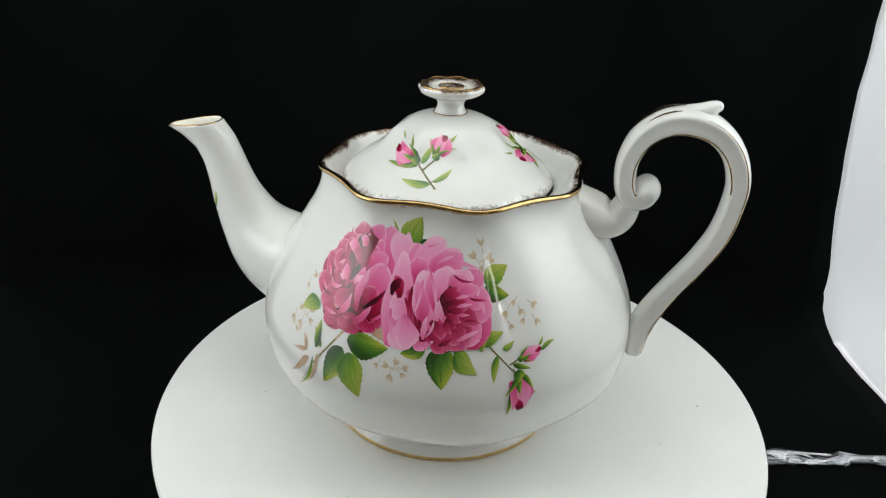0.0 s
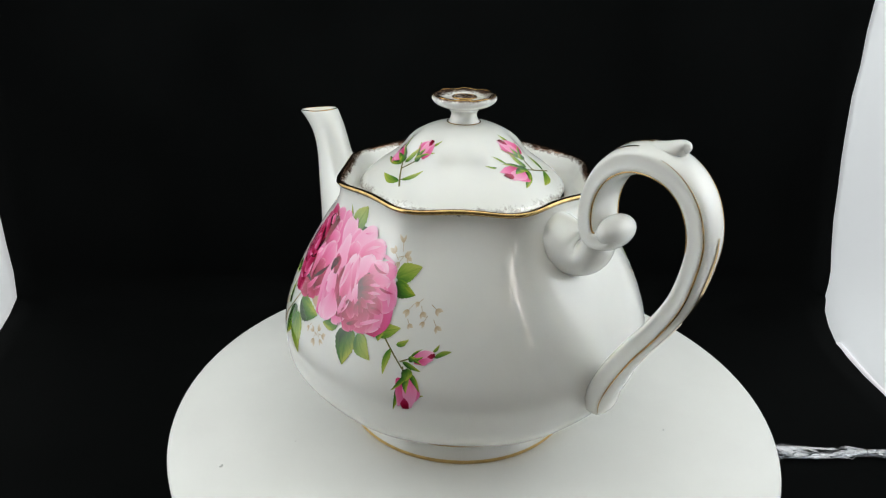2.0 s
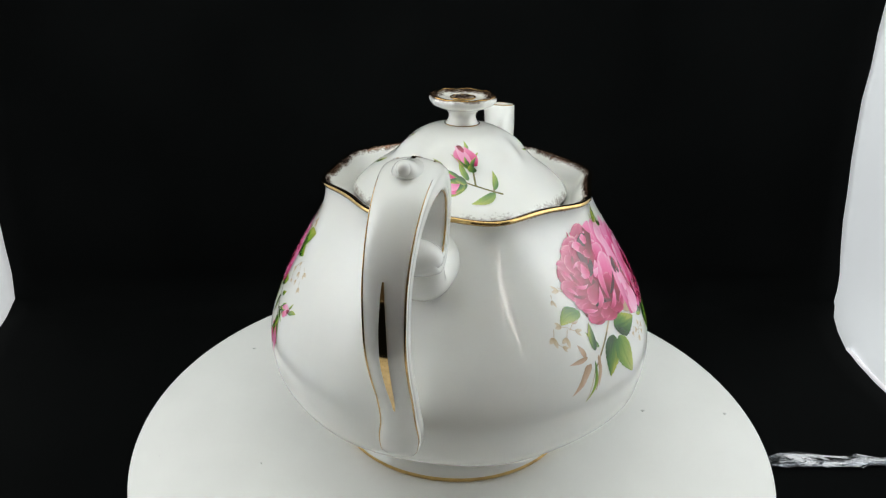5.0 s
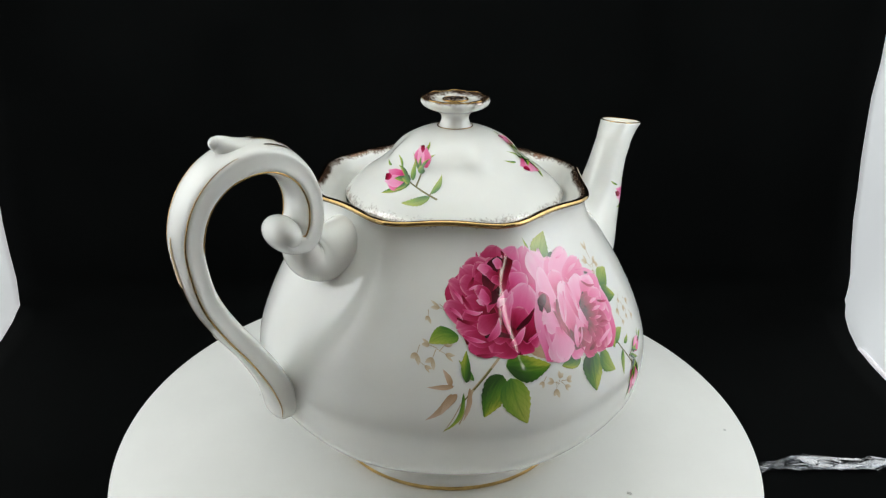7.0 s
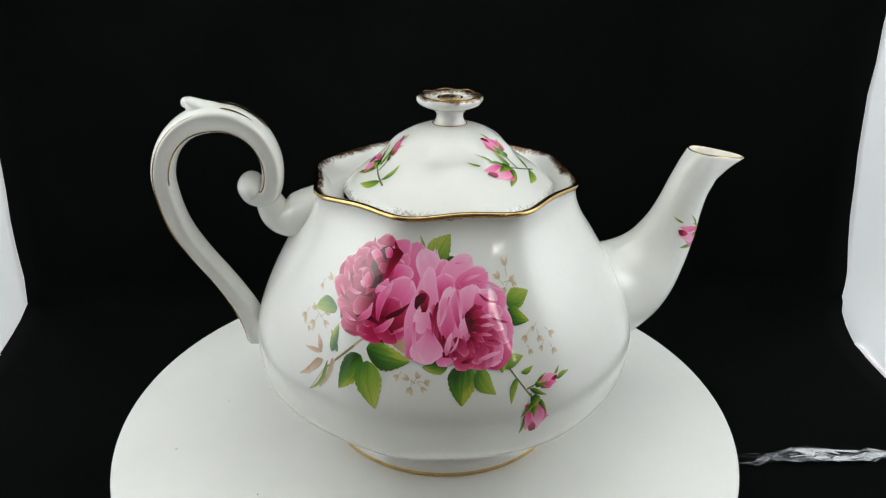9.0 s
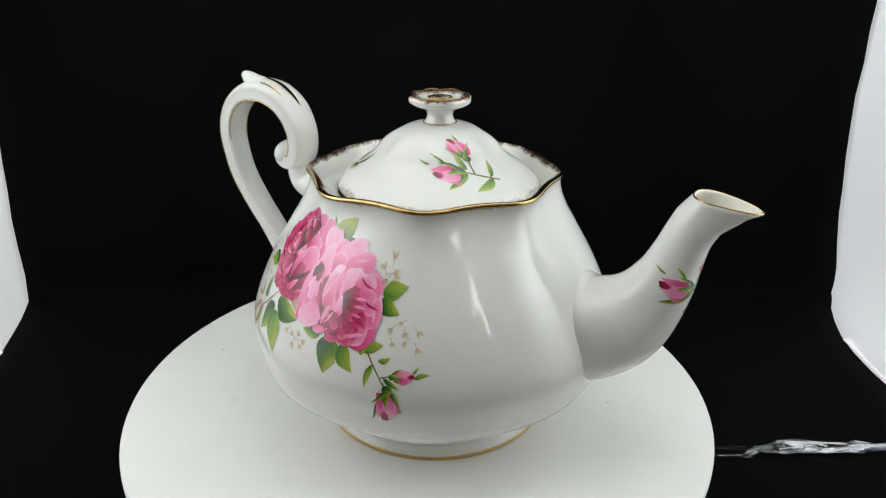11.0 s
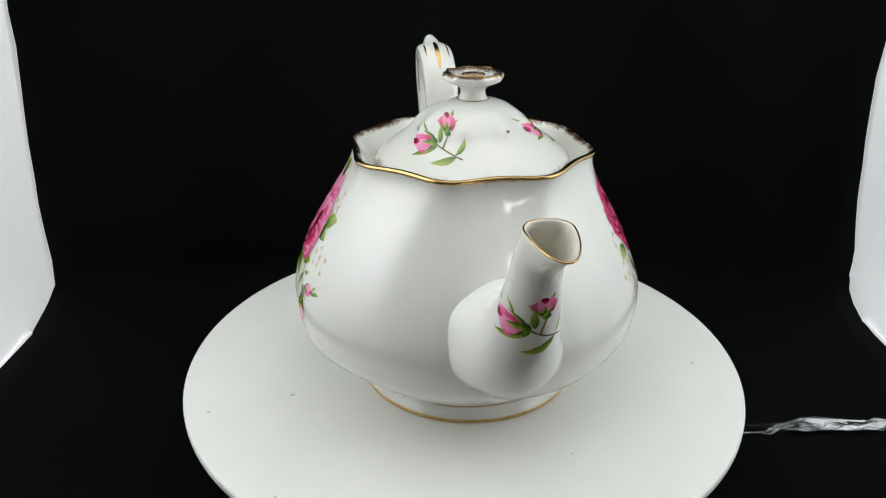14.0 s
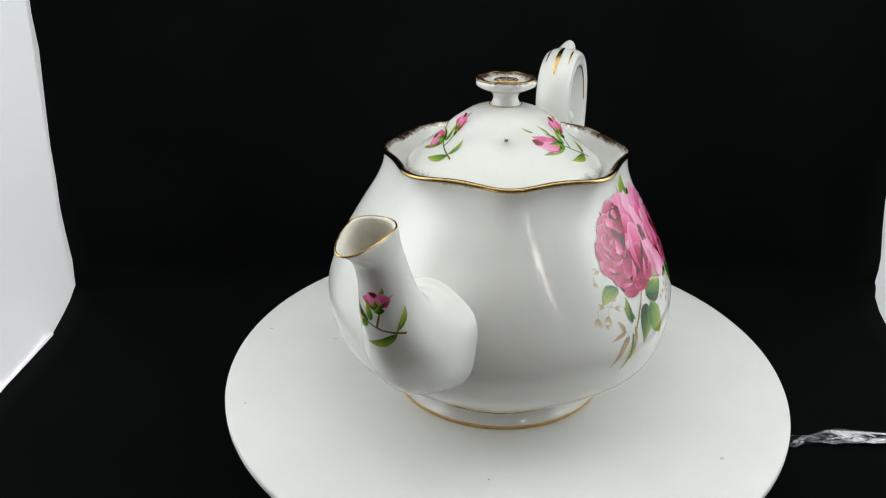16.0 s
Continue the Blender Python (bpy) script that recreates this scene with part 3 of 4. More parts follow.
def build_handle(root):
    n, bm = 40, bmesh.new()
    vs = grid(bm, [[handle_point(i, 2 * math.pi * k / n) for k in range(n)] for i in range(140)])
    bm.faces.new(vs[0])
    bm.faces.new(list(reversed(vs[-1])))
    # scroll bead at the curl's end
    bmesh.ops.create_uvsphere(bm, u_segments=24, v_segments=16, radius=1.0, matrix=Matrix.LocRotScale((0.0850, handle_side(0.1200), 0.1200), None, (0.0060, 0.0100, 0.0063)))
    handle = part("handle", bm, M_CHINA, root, "scrolled white handle with worn gold lines")
    # stub that joins the scroll to the body
    bm = bmesh.new()
    rows = []
    stub = spline([(0.0785, 0.1190, 0.0042, 0.0084), (0.0778, 0.1125, 0.0060, 0.0092), (0.0752, 0.1068, 0.0072, 0.0098), (0.0700, 0.1050, 0.0090, 0.0108), (0.0630, 0.1062, 0.0106, 0.0122), (0.0530, 0.1082, 0.0116, 0.0130)], 30)
    for i, (x, z, h, w) in enumerate(stub):
        ahead, behind = stub[min(i + 1, 29)], stub[max(i - 1, 0)]
        dx, dz = ahead[0] - behind[0], ahead[1] - behind[1]
        size = math.hypot(dx, dz)
        nx, nz = -dz / size, dx / size
        rows.append([(x + nx * h * math.sin(2 * math.pi * k / 32), handle_side(z) + w * math.cos(2 * math.pi * k / 32), z + nz * h * math.sin(2 * math.pi * k / 32)) for k in range(32)])
    vs = grid(bm, rows)
    bm.faces.new(vs[0])
    bm.faces.new(list(reversed(vs[-1])))
    part("handle_stub", bm, M_CHINA, root)
    # thumb rest
    bm = bmesh.new()
    rows = []
    for x, z, h, w in spline([(0.088, 0.1520, 0.0030, 0.0060), (0.0955, 0.1530, 0.0036, 0.0060), (0.1018, 0.1544, 0.0036, 0.0050), (0.1054, 0.1562, 0.0030, 0.0038), (0.1073, 0.1578, 0.0018, 0.0024), (0.1079, 0.1586, 0.0004, 0.0006)], 22):
        rows.append([(x - 0.5 * h * math.sin(2 * math.pi * k / 20), handle_side(z) + w * math.cos(2 * math.pi * k / 20), z + h * math.sin(2 * math.pi * k / 20)) for k in range(20)])
    vs = grid(bm, rows)
    bm.faces.new(vs[0])
    bm.faces.new(list(reversed(vs[-1])))
    bmesh.ops.create_uvsphere(bm, u_segments=16, v_segments=12, radius=0.0023, matrix=pose(0.1071, handle_side(0.1572), 0.1572))
    part("thumb_rest", bm, M_CHINA, root)
    # worn gold lines along both edges of the flanks
    for side in (1, -1):
        bm = bmesh.new()
        tube(bm, [handle_point(i, side * (math.pi / 2 + 0.62), 0.00002) for i in range(16, 80)], 0.00034, 6)
        part("gold_line", bm, M_GOLD_LINE, handle, "worn gold line")
        bm = bmesh.new()
        tube(bm, [handle_point(i, side * (math.pi / 2 - 0.60), 0.00002) for i in range(58, 130)], lambda u: 0.0004 * math.sin(math.pi * (0.05 + 0.9 * u)), 6)
        part("gold_line", bm, M_GOLD_LINE, handle, "worn gold line")
    bm = bmesh.new()
    grid(bm, [[handle_point(i, dv * math.sin(math.pi * (i - 75) / 32), 0.00025) for dv in (-0.09, -0.045, 0, 0.045, 0.09)] for i in range(76, 107)], closed_u=False)
    part("gold_stroke", bm, M_GOLD, handle, "long gold brush stroke")
    for dv, i0, i1 in ((0.0, 41, 54), (-0.55, 45, 53), (0.55, 45, 53)):
        bm = bmesh.new()
        grid(bm, [[handle_point(i, dv + k * 0.03 * math.sin(math.pi * (i - i0 + 0.5) / (i1 - i0 + 1)), 0.00025) for k in (-2, -1, 0, 1, 2)] for i in range(i0, i1)], closed_u=False)
        part("gold_stroke", bm, M_GOLD_LINE, handle, "short gold brush stroke")
    return handle


# ---------------------------------------------------------------- printed flowers
def to_body(turn, rot=0.0, shift=0.0, wide=1.0, tall=1.0):
    """Maps millimetres along the girth and up to the body's glaze."""
    cr, sr = math.cos(radians(rot)), math.sin(radians(rot))

    def f(s, z, lift):
        s, z = s * wide, 85 + (z - 85) * tall
        s, z = s * cr - (z - 85) * sr, 85 + s * sr + (z - 85) * cr - 5.7 + shift
        z = min(z, 121)
        return body_point(radians(turn) + s / 1000 / BODY_R(z / 1000), z / 1000, lift)
    return f


def blade(bm, place, item, lift, shape, cup=0.0, wave=0.0, mat=0, rng=random):
    """One petal, leaf or seed from its base to its tip; shape(v) is its half width. UV: across, along."""
    x0, y0, x1, y1, w = item[:5]
    lx, ly = x1 - x0, y1 - y0
    length = math.hypot(lx, ly)
    dx, dy = lx / length, ly / length
    nu, nv = max(8, math.ceil(w / 0.8)), max(34 if shape is leaf_shape and length > 6 else 14, math.ceil(length / 1.2))
    bend = rng.uniform(-0.12, 0.12) * length * (1 if wave else 0)
    ph = rng.uniform(0, 6)
    uvl = bm.loops.layers.uv.verify()
    vs = []
    for j in range(nv + 1):
        v = 0.997 * math.sin(math.pi / 2 * j / nv) ** 1.0
        row = []
        for i in range(nu + 1):
            u = 2 * i / nu - 1
            half = shape(v) * w * 0.5
            edge = 1 + wave * math.sin(9 * v + ph + (2 if u > 0 else 0)) * abs(u) ** 3
            al = v * length * (1 - cup * u * u * v) + (wave * 0.35 * w * math.sin(5 * u + ph) * v ** 3)
            ac = u * half * edge + bend * math.sin(math.pi * v)
            row.append(bm.verts.new(place(x0 + dx * al - dy * ac, y0 + dy * al + dx * ac, lift)))
        vs.append(row)
    for j in range(nv):
        for i in range(nu):
            f = bm.faces.new((vs[j][i], vs[j][i + 1], vs[j + 1][i + 1], vs[j + 1][i]))
            f.material_index = mat
            for loop, (a, b) in zip(f.loops, ((i, j), (i + 1, j), (i + 1, j + 1), (i, j + 1))):
                loop[uvl].uv = (a / nu, math.sin(math.pi / 2 * b / nv))


def petal_shape(v):
    swell = 0.38 + 0.62 * math.sin(math.pi / 2 * min(1.0, v / 0.62))
    return max(0.03, swell * math.sqrt(max(0.0, 1 - max(0.0, (v - 0.5) / 0.5) ** 2.4)))


def leaf_shape(v):
    tooth = (v * 8.5) % 1.0
    return max(0.05, math.sin(math.pi * v ** 0.72) ** 0.85 * (1.05 - 0.16 * tooth * min(1.0, 2 * v)))


def seed_shape(v):
    return max(0.05, math.sin(math.pi * (0.12 + 0.86 * v)))


def bud_shape(v):
    return 0.62 + 0.42 * math.sin(math.pi * (0.15 + 0.7 * v)) - 0.62 * max(0, v - 0.55) / 0.45


def stem_shape(v):
    return 1.0 - 0.25 * v


DECAL_LIFT = 0.00010

ROSE_DARK_OUTER = [
    (-21.7, 97.6, -16.4, 119.6, 10.8, 2), (-29.7, 107.8, -20.1, 120.3, 7.6, 2), (-31.7, 109.3, -26.8, 121.1, 9.6, 1), (-36.4, 108.7, -34.7, 117.6, 10.9, 1),
    (-38.4, 106.6, -41.9, 114.2, 10.3, 1), (-40.5, 103.8, -48.8, 109.6, 8.6, 1), (-41.1, 99.3, -54.4, 101.5, 8.8, 1), (-40.3, 96.7, -52.6, 95.7, 7.4, 1),
    (-33.5, 95.3, -50.9, 88.9, 7.3, 0), (-33.5, 95.3, -42.6, 87.1, 9.1, 0), (-30.5, 94.6, -33.2, 87.1, 11.6, 0), (-28.4, 94.0, -22.7, 91.0, 9.4, 1),
    (-29.6, 93.1, -20.9, 98.5, 8.6, 0), (-37.0, 95.6, -51.2, 93.3, 6.1, 0),
]
ROSE_DARK_GROUND = [
    (-39.1, 87.1, -34.6, 118.0, 33.1, 0), (-24.8, 90.6, -20.6, 119.5, 14.8, 1), (-48.9, 90.2, -42.1, 111.4, 14.8, 0),
]
ROSE_LIGHT_GROUND = [
    (-21.8, 81.8, -10.2, 117.1, 15.3, 3), (-4.7, 81.8, 2.5, 110.3, 26.9, 2), (6.3, 78.5, 11.4, 101.0, 18.8, 2),
]
ROSE_DARK_INNER = [
    (-35.5, 106.3, -45.1, 109.1, 7.9, 1), (-37.0, 103.5, -46.4, 103.4, 6.8, 1), (-36.2, 100.9, -48.4, 99.1, 6.0, 0), (-35.3, 99.2, -45.2, 94.9, 5.9, 1),
    (-33.4, 96.9, -40.9, 91.5, 5.6, 0), (-31.4, 95.2, -25.6, 92.1, 7.1, 1), (-33.3, 108.4, -36.4, 115.5, 7.4, 1), (-30.9, 109.5, -30.0, 117.2, 6.7, 1),
    (-28.7, 109.7, -24.2, 117.4, 6.0, 2), (-27.3, 108.0, -20.5, 115.3, 4.4, 2), (-27.2, 105.4, -19.7, 110.6, 5.9, 2), (-30.3, 95.5, -20.6, 107.6, 10.5, 2),
    (-31.5, 94.6, -25.4, 100.3, 7.1, 1), (-30.0, 90.4, -19.8, 99.1, 5.3, 0),
]
ROSE_LIGHT_OUTER = [
    (-13.3, 97.3, -15.0, 117.5, 10.7, 3), (-12.3, 97.3, -7.3, 113.9, 9.5, 2), (-8.4, 100.3, 2.8, 114.3, 9.7, 3), (-4.3, 98.2, 8.3, 109.3, 10.9, 2),
    (-8.1, 102.2, -8.0, 109.5, 7.6, 2), (-12.6, 95.5, -13.2, 111.7, 5.6, 3), (3.2, 95.7, 14.7, 101.5, 9.2, 2), (4.8, 97.1, 9.6, 103.6, 8.0, 3),
    (5.1, 92.6, 16.3, 88.3, 10.0, 2), (4.2, 88.2, 11.4, 81.2, 9.3, 2), (0.7, 87.7, 5.1, 78.7, 11.1, 1), (-3.9, 87.3, -1.6, 79.0, 11.0, 1),
    (-9.9, 91.7, -21.7, 82.3, 9.1, 3), (-11.8, 93.7, -20.4, 95.1, 8.7, 3), (-10.5, 87.0, -8.8, 80.4, 8.6, 2), (-14.2, 92.1, -16.7, 81.2, 8.3, 3),
]
ROSE_LIGHT_INNER = [
    (-16.5, 97.4, -16.9, 104.4, 4.2, 0), (-19.5, 98.5, -15.0, 103.1, 3.0, 4), (-8.7, 85.0, -12.5, 100.0, 4.7, 0), (-6.8, 85.7, -5.0, 105.2, 11.5, 3),
    (-8.8, 86.8, -8.6, 102.2, 5.7, 2), (-2.8, 91.9, -3.7, 104.5, 5.8, 2), (-0.2, 96.0, 2.8, 105.7, 8.2, 3), (2.2, 95.6, 9.1, 101.9, 7.2, 2),
    (3.0, 94.8, 13.1, 97.1, 5.8, 2), (2.8, 92.9, 13.3, 92.1, 5.2, 2), (2.5, 91.1, 11.1, 86.2, 6.0, 1), (-10.6, 84.0, -0.8, 84.6, 4.0, 0),
    (-5.8, 89.3, -1.8, 83.4, 4.3, 1), (-0.3, 88.8, -2.1, 95.3, 5.4, 3), (0.9, 88.6, 3.1, 80.8, 7.2, 1),
]
HEART_LIGHT = [
    (3.9, 99.2, -0.4, 90.6, 6.3, 4), (1.5, 96.8, -0.7, 95.1, 2.7, 4), (0.2, 96.0, 5.5, 99.0, 3.7, 0), (1.1, 95.5, 6.9, 96.6, 2.8, 1),
    (1.4, 94.4, 8.0, 94.1, 2.6, 0), (1.2, 93.1, 8.4, 91.7, 2.3, 1), (1.0, 91.8, 7.0, 89.7, 2.6, 0), (0.2, 90.6, 5.3, 87.7, 2.6, 1),
    (-0.2, 89.5, 3.2, 86.0, 2.7, 0), (-0.7, 88.7, 1.2, 84.4, 2.7, 1), (4.4, 95.5, 9.2, 95.6, 1.1, 3), (4.3, 92.8, 9.9, 92.7, 1.1, 3),
    (3.5, 90.0, 8.4, 89.5, 1.1, 2), (-9.3, 83.8, -6.5, 91.3, 2.1, 3), (-8.3, 84.5, -4.3, 89.8, 0.9, 3),
]
HEART_DARK = [
    (-23.4, 116.6, -39.1, 100.5, 6.4, 0), (-26.8, 117.2, -37.0, 103.5, 4.5, 4), (-31.3, 107.6, -41.1, 102.9, 3.0, 4), (-31.2, 112.9, -36.5, 113.7, 4.1, 2),
    (-29.8, 111.4, -34.3, 112.2, 4.6, 1), (-29.1, 110.1, -33.3, 109.5, 3.3, 1), (-27.1, 114.3, -30.1, 116.0, 4.1, 2), (-35.7, 105.0, -40.9, 107.2, 6.9, 1),
    (-36.6, 104.4, -40.4, 105.5, 4.8, 2), (-39.2, 103.1, -41.6, 104.2, 2.1, 3), (-34.4, 101.1, -29.1, 106.9, 4.5, 2), (-35.1, 102.0, -30.2, 104.3, 1.9, 3),
    (-34.6, 93.3, -27.1, 106.0, 3.0, 2), (-31.4, 100.6, -27.5, 106.4, 1.2, 3), (-43.2, 92.0, -36.0, 98.7, 2.3, 2), (-35.9, 89.7, -27.9, 94.9, 2.4, 2),
]
RUFFLES_DARK = [
    (-31.5, 94.3, -20.9, 100.2, 1.6, 4), (-43.7, 93.1, -32.5, 91.6, 1.7, 4), (-45.9, 105.9, -43.3, 100.4, 1.6, 0), (-39.1, 111.2, -44.2, 107.2, 1.1, 0),
    (-33.9, 114.9, -38.7, 111.2, 1.1, 0), (-25.6, 119.3, -23.1, 113.4, 1.7, 0), (-51.1, 99.0, -43.1, 98.0, 1.4, 0), (-48.4, 107.6, -46.9, 103.2, 1.4, 2),
    (-42.7, 107.4, -36.8, 108.7, 0.8, 3), (-47.8, 101.7, -40.8, 100.8, 1.4, 2), (-52.2, 102.1, -49.1, 98.5, 1.6, 2), (-35.9, 114.9, -29.1, 116.2, 0.8, 2),
    (-26.6, 115.5, -22.2, 112.1, 1.1, 3), (-51.4, 93.8, -43.9, 91.6, 1.5, 2), (-49.1, 87.5, -39.0, 88.0, 1.1, 1), (-28.5, 90.4, -22.4, 92.8, 1.0, 2),
]
RUFFLES_LIGHT = [
    (-11.1, 100.7, -11.8, 89.1, 1.7, 0), (-10.1, 90.3, -6.5, 81.6, 1.7, 0), (-3.8, 81.2, 2.0, 83.5, 1.6, 0), (-14.2, 97.5, -14.0, 90.0, 1.3, 1),
    (-3.6, 104.7, -3.0, 93.1, 1.4, 3), (3.7, 106.9, 14.4, 103.0, 1.3, 3), (11.0, 95.4, 14.1, 88.6, 1.6, 3), (2.7, 81.9, 11.5, 84.0, 1.5, 3),
    (-20.1, 94.3, -20.4, 82.8, 1.7, 3), (-6.7, 102.4, -11.0, 92.7, 1.2, 3), (-3.5, 112.6, 1.7, 113.7, 0.9, 3), (-1.5, 106.9, 5.8, 108.8, 1.1, 3),
    (4.6, 102.7, 11.8, 99.7, 1.0, 1), (9.1, 94.8, 15.4, 92.9, 1.0, 1), (6.5, 87.9, 12.2, 85.9, 0.9, 1),
]
BIG_LEAVES = [
    (-12.2, 112.3, -4.8, 122.1, 8.5, 1), (-3.9, 114.7, -6.9, 109.5, 3.7, 0), (-39.8, 83.3, -22.9, 81.1, 8.8, 0), (-42.3, 80.7, -52.9, 67.0, 8.1, 0),
    (-39.7, 79.3, -37.5, 62.8, 10.7, 1), (-8.8, 80.7, -18.4, 79.5, 4.7, 0), (-2.9, 80.5, -4.5, 65.9, 10.2, 0), (2.1, 78.7, 8.6, 69.2, 6.5, 1),
    (15.1, 98.5, 24.5, 101.6, 6.8, 1), (15.3, 97.0, 23.7, 92.1, 5.3, 0), (-53.0, 93.8, -64.6, 91.1, 5.2, 1), (-55.9, 79.0, -52.1, 89.0, 3.2, 0),
    (10.3, 79.3, 20.1, 81.1, 5.0, 1), (10.7, 83.9, 11.5, 76.4, 5.1, 0), (-29.8, 89.7, -21.5, 82.8, 6.2, 2),
]
SMALL_LEAVES = [
    (19.1, 75.3, 23.9, 77.1, 2.5, 1), (16.9, 73.8, 14.5, 64.5, 3.0, 1), (22.3, 69.2, 29.4, 65.4, 2.1, 0), (34.2, 70.2, 40.4, 71.6, 2.2, 1),
    (21.5, 61.4, 17.9, 50.2, 2.4, 0), (25.3, 56.2, 30.8, 56.2, 1.6, 1), (-15.9, 113.8, -16.1, 122.5, 1.7, 1), (-60.7, 77.8, -70.4, 77.1, 2.0, 2),
    (-62.3, 75.2, -74.2, 65.8, 2.6, 2), (-60.4, 75.1, -68.2, 68.0, 3.0, 2), (-61.9, 77.6, -62.8, 83.2, 2.8, 2), (-57.9, 75.5, -68.5, 61.6, 1.7, 1),
    (-55.2, 77.1, -60.7, 65.8, 2.0, 2), (33.4, 71.9, 35.6, 74.7, 1.4, 1), (-53.1, 79.4, -56.0, 86.2, 2.6, 1),
]
SEEDS = [
    (17.0, 105.8, 18.8, 106.1, 2.0, 2), (12.9, 106.8, 11.7, 108.5, 2.0, 2), (15.7, 110.5, 15.5, 112.8, 1.4, 2), (15.1, 103.6, 14.1, 102.2, 1.6, 2), (18.4, 105.2, 19.0, 103.9, 1.5, 2),
    (22.1, 87.3, 20.9, 85.9, 1.9, 2), (27.4, 86.3, 27.9, 84.7, 2.0, 2), (32.4, 86.8, 33.8, 85.5, 1.8, 2), (28.5, 83.0, 27.7, 81.7, 1.4, 2), (33.3, 81.0, 34.2, 79.4, 1.7, 2),
    (23.0, 82.5, 23.6, 81.2, 1.6, 2), (25.6, 89.7, 24.6, 88.9, 1.5, 2), (-55.9, 102.0, -57.9, 102.8, 1.6, 2), (-61.2, 99.3, -61.9, 97.9, 1.4, 2), (-54.0, 101.4, -53.1, 100.2, 1.2, 2),
    (-70.4, 87.6, -71.9, 85.6, 2.3, 2), (-64.7, 90.6, -66.4, 91.3, 1.8, 2), (-65.2, 86.5, -66.9, 84.5, 2.0, 2), (-68.9, 83.9, -67.7, 82.8, 1.5, 2), (-59.9, 87.9, -58.1, 86.8, 1.6, 2),
    (-59.2, 90.6, -57.2, 92.0, 2.2, 2), (-23.7, 75.1, -25.4, 75.9, 1.7, 2), (-20.7, 75.8, -19.8, 77.3, 1.9, 2), (-23.2, 72.3, -23.8, 70.3, 2.1, 2), (-17.9, 74.4, -16.2, 74.2, 2.0, 2),
    (-19.1, 72.7, -18.0, 71.4, 1.5, 2), (-27.7, 76.1, -28.9, 75.0, 1.4, 2),
]
STEMS = [
    (13.8, 78.3, 22.4, 66.5, 1.1, 0), (22.3, 67.5, 24.1, 62.1, 1.1, 0), (-39.2, 87.8, -56.2, 75.1, 1.4, 1), (-45.3, 83.1, -58.5, 73.0, 1.0, 0),
    (-54.3, 76.5, -62.3, 64.7, 1.1, 1), (-58.6, 73.5, -68.3, 61.6, 0.6, 1), (21.1, 69.3, 27.1, 70.9, 1.0, 0),
]
BUDS = [
    (26.7, 70.5, 34.5, 70.8, 5.0, 0), (24.0, 63.1, 22.9, 50.7, 9.8, 0),
]


def print_petal(place, item, lift, parent, rng, shape, cup=0.0, wave=0.11):
    bm = bmesh.new()
    blade(bm, place, item, lift, shape, cup, wave, 0, rng)
    part("petal", bm, PETALS[item[5]], parent)


def print_rose(ground, outer, inner, ruffles, heart, place, parent, seed, level):
    """Large outer petals, the inner ones over them, and the slivers of the open heart on top."""
    rng = random.Random(seed)
    lift = DECAL_LIFT + level
    for group in (ground, outer, inner, ruffles, heart):
        for it in group:
            lift += 0.000005
            print_petal(place, it, lift, parent, rng, petal_shape if group in (outer, inner) else seed_shape)


def print_bud(place, item, parent, level):
    """A half-open bud: pink cup, dark heart at its tip and green sepals round its base."""
    x0, y0, x1, y1, w = item[:5]
    rng = random.Random(int(abs(x0) * 10))
    dx, dy = x1 - x0, y1 - y0
    l0 = DECAL_LIFT + level

    def rel(a, b):
        return x0 + dx * a - dy * b, y0 + dy * a + dx * b
    k = w / math.hypot(dx, dy)
    for a0, b0, a1, b1, ww, m in ((0.0, 0, 1.0, 0.02, 0.95, 2), (0.0, -0.12 * k, 0.92, -0.26 * k, 0.55, 2), (0.0, 0.12 * k, 0.95, 0.25 * k, 0.55, 3), (0.98, 0.05 * k, 0.60, 0.0, 0.32, 0)):
        l0 += 0.000010
        print_petal(place, (*rel(a0, b0), *rel(a1, b1), w * ww, m), l0, parent, rng, bud_shape, 0.05, 0.02)
    for a0, b0, a1, b1, ww in ((-0.22, 0, 0.46, 0.05 * k, 0.28), (-0.2, 0.02, 0.40, -0.56 * k, 0.20), (-0.2, 0.02, 0.38, 0.58 * k, 0.20), (-0.3, 0, 0.08, 0.0, 0.46)):
        l0 += 0.000010
        bm = bmesh.new()
        blade(bm, place, (*rel(a0, b0), *rel(a1, b1), w * ww), l0, leaf_shape, 0, 0.02, 0, rng)
        part("sepal", bm, LEAVES[0], parent)


def print_blade(name, place, item, parent, level, shape, mats, label):
    bm = bmesh.new()
    blade(bm, place, item, DECAL_LIFT + level, shape, 0, 0.03 if shape is leaf_shape else 0.0, 0, random.Random(int(abs(item[0] * 31 + item[1] * 7))))
    part(name, bm, mats[item[5]], parent, label)


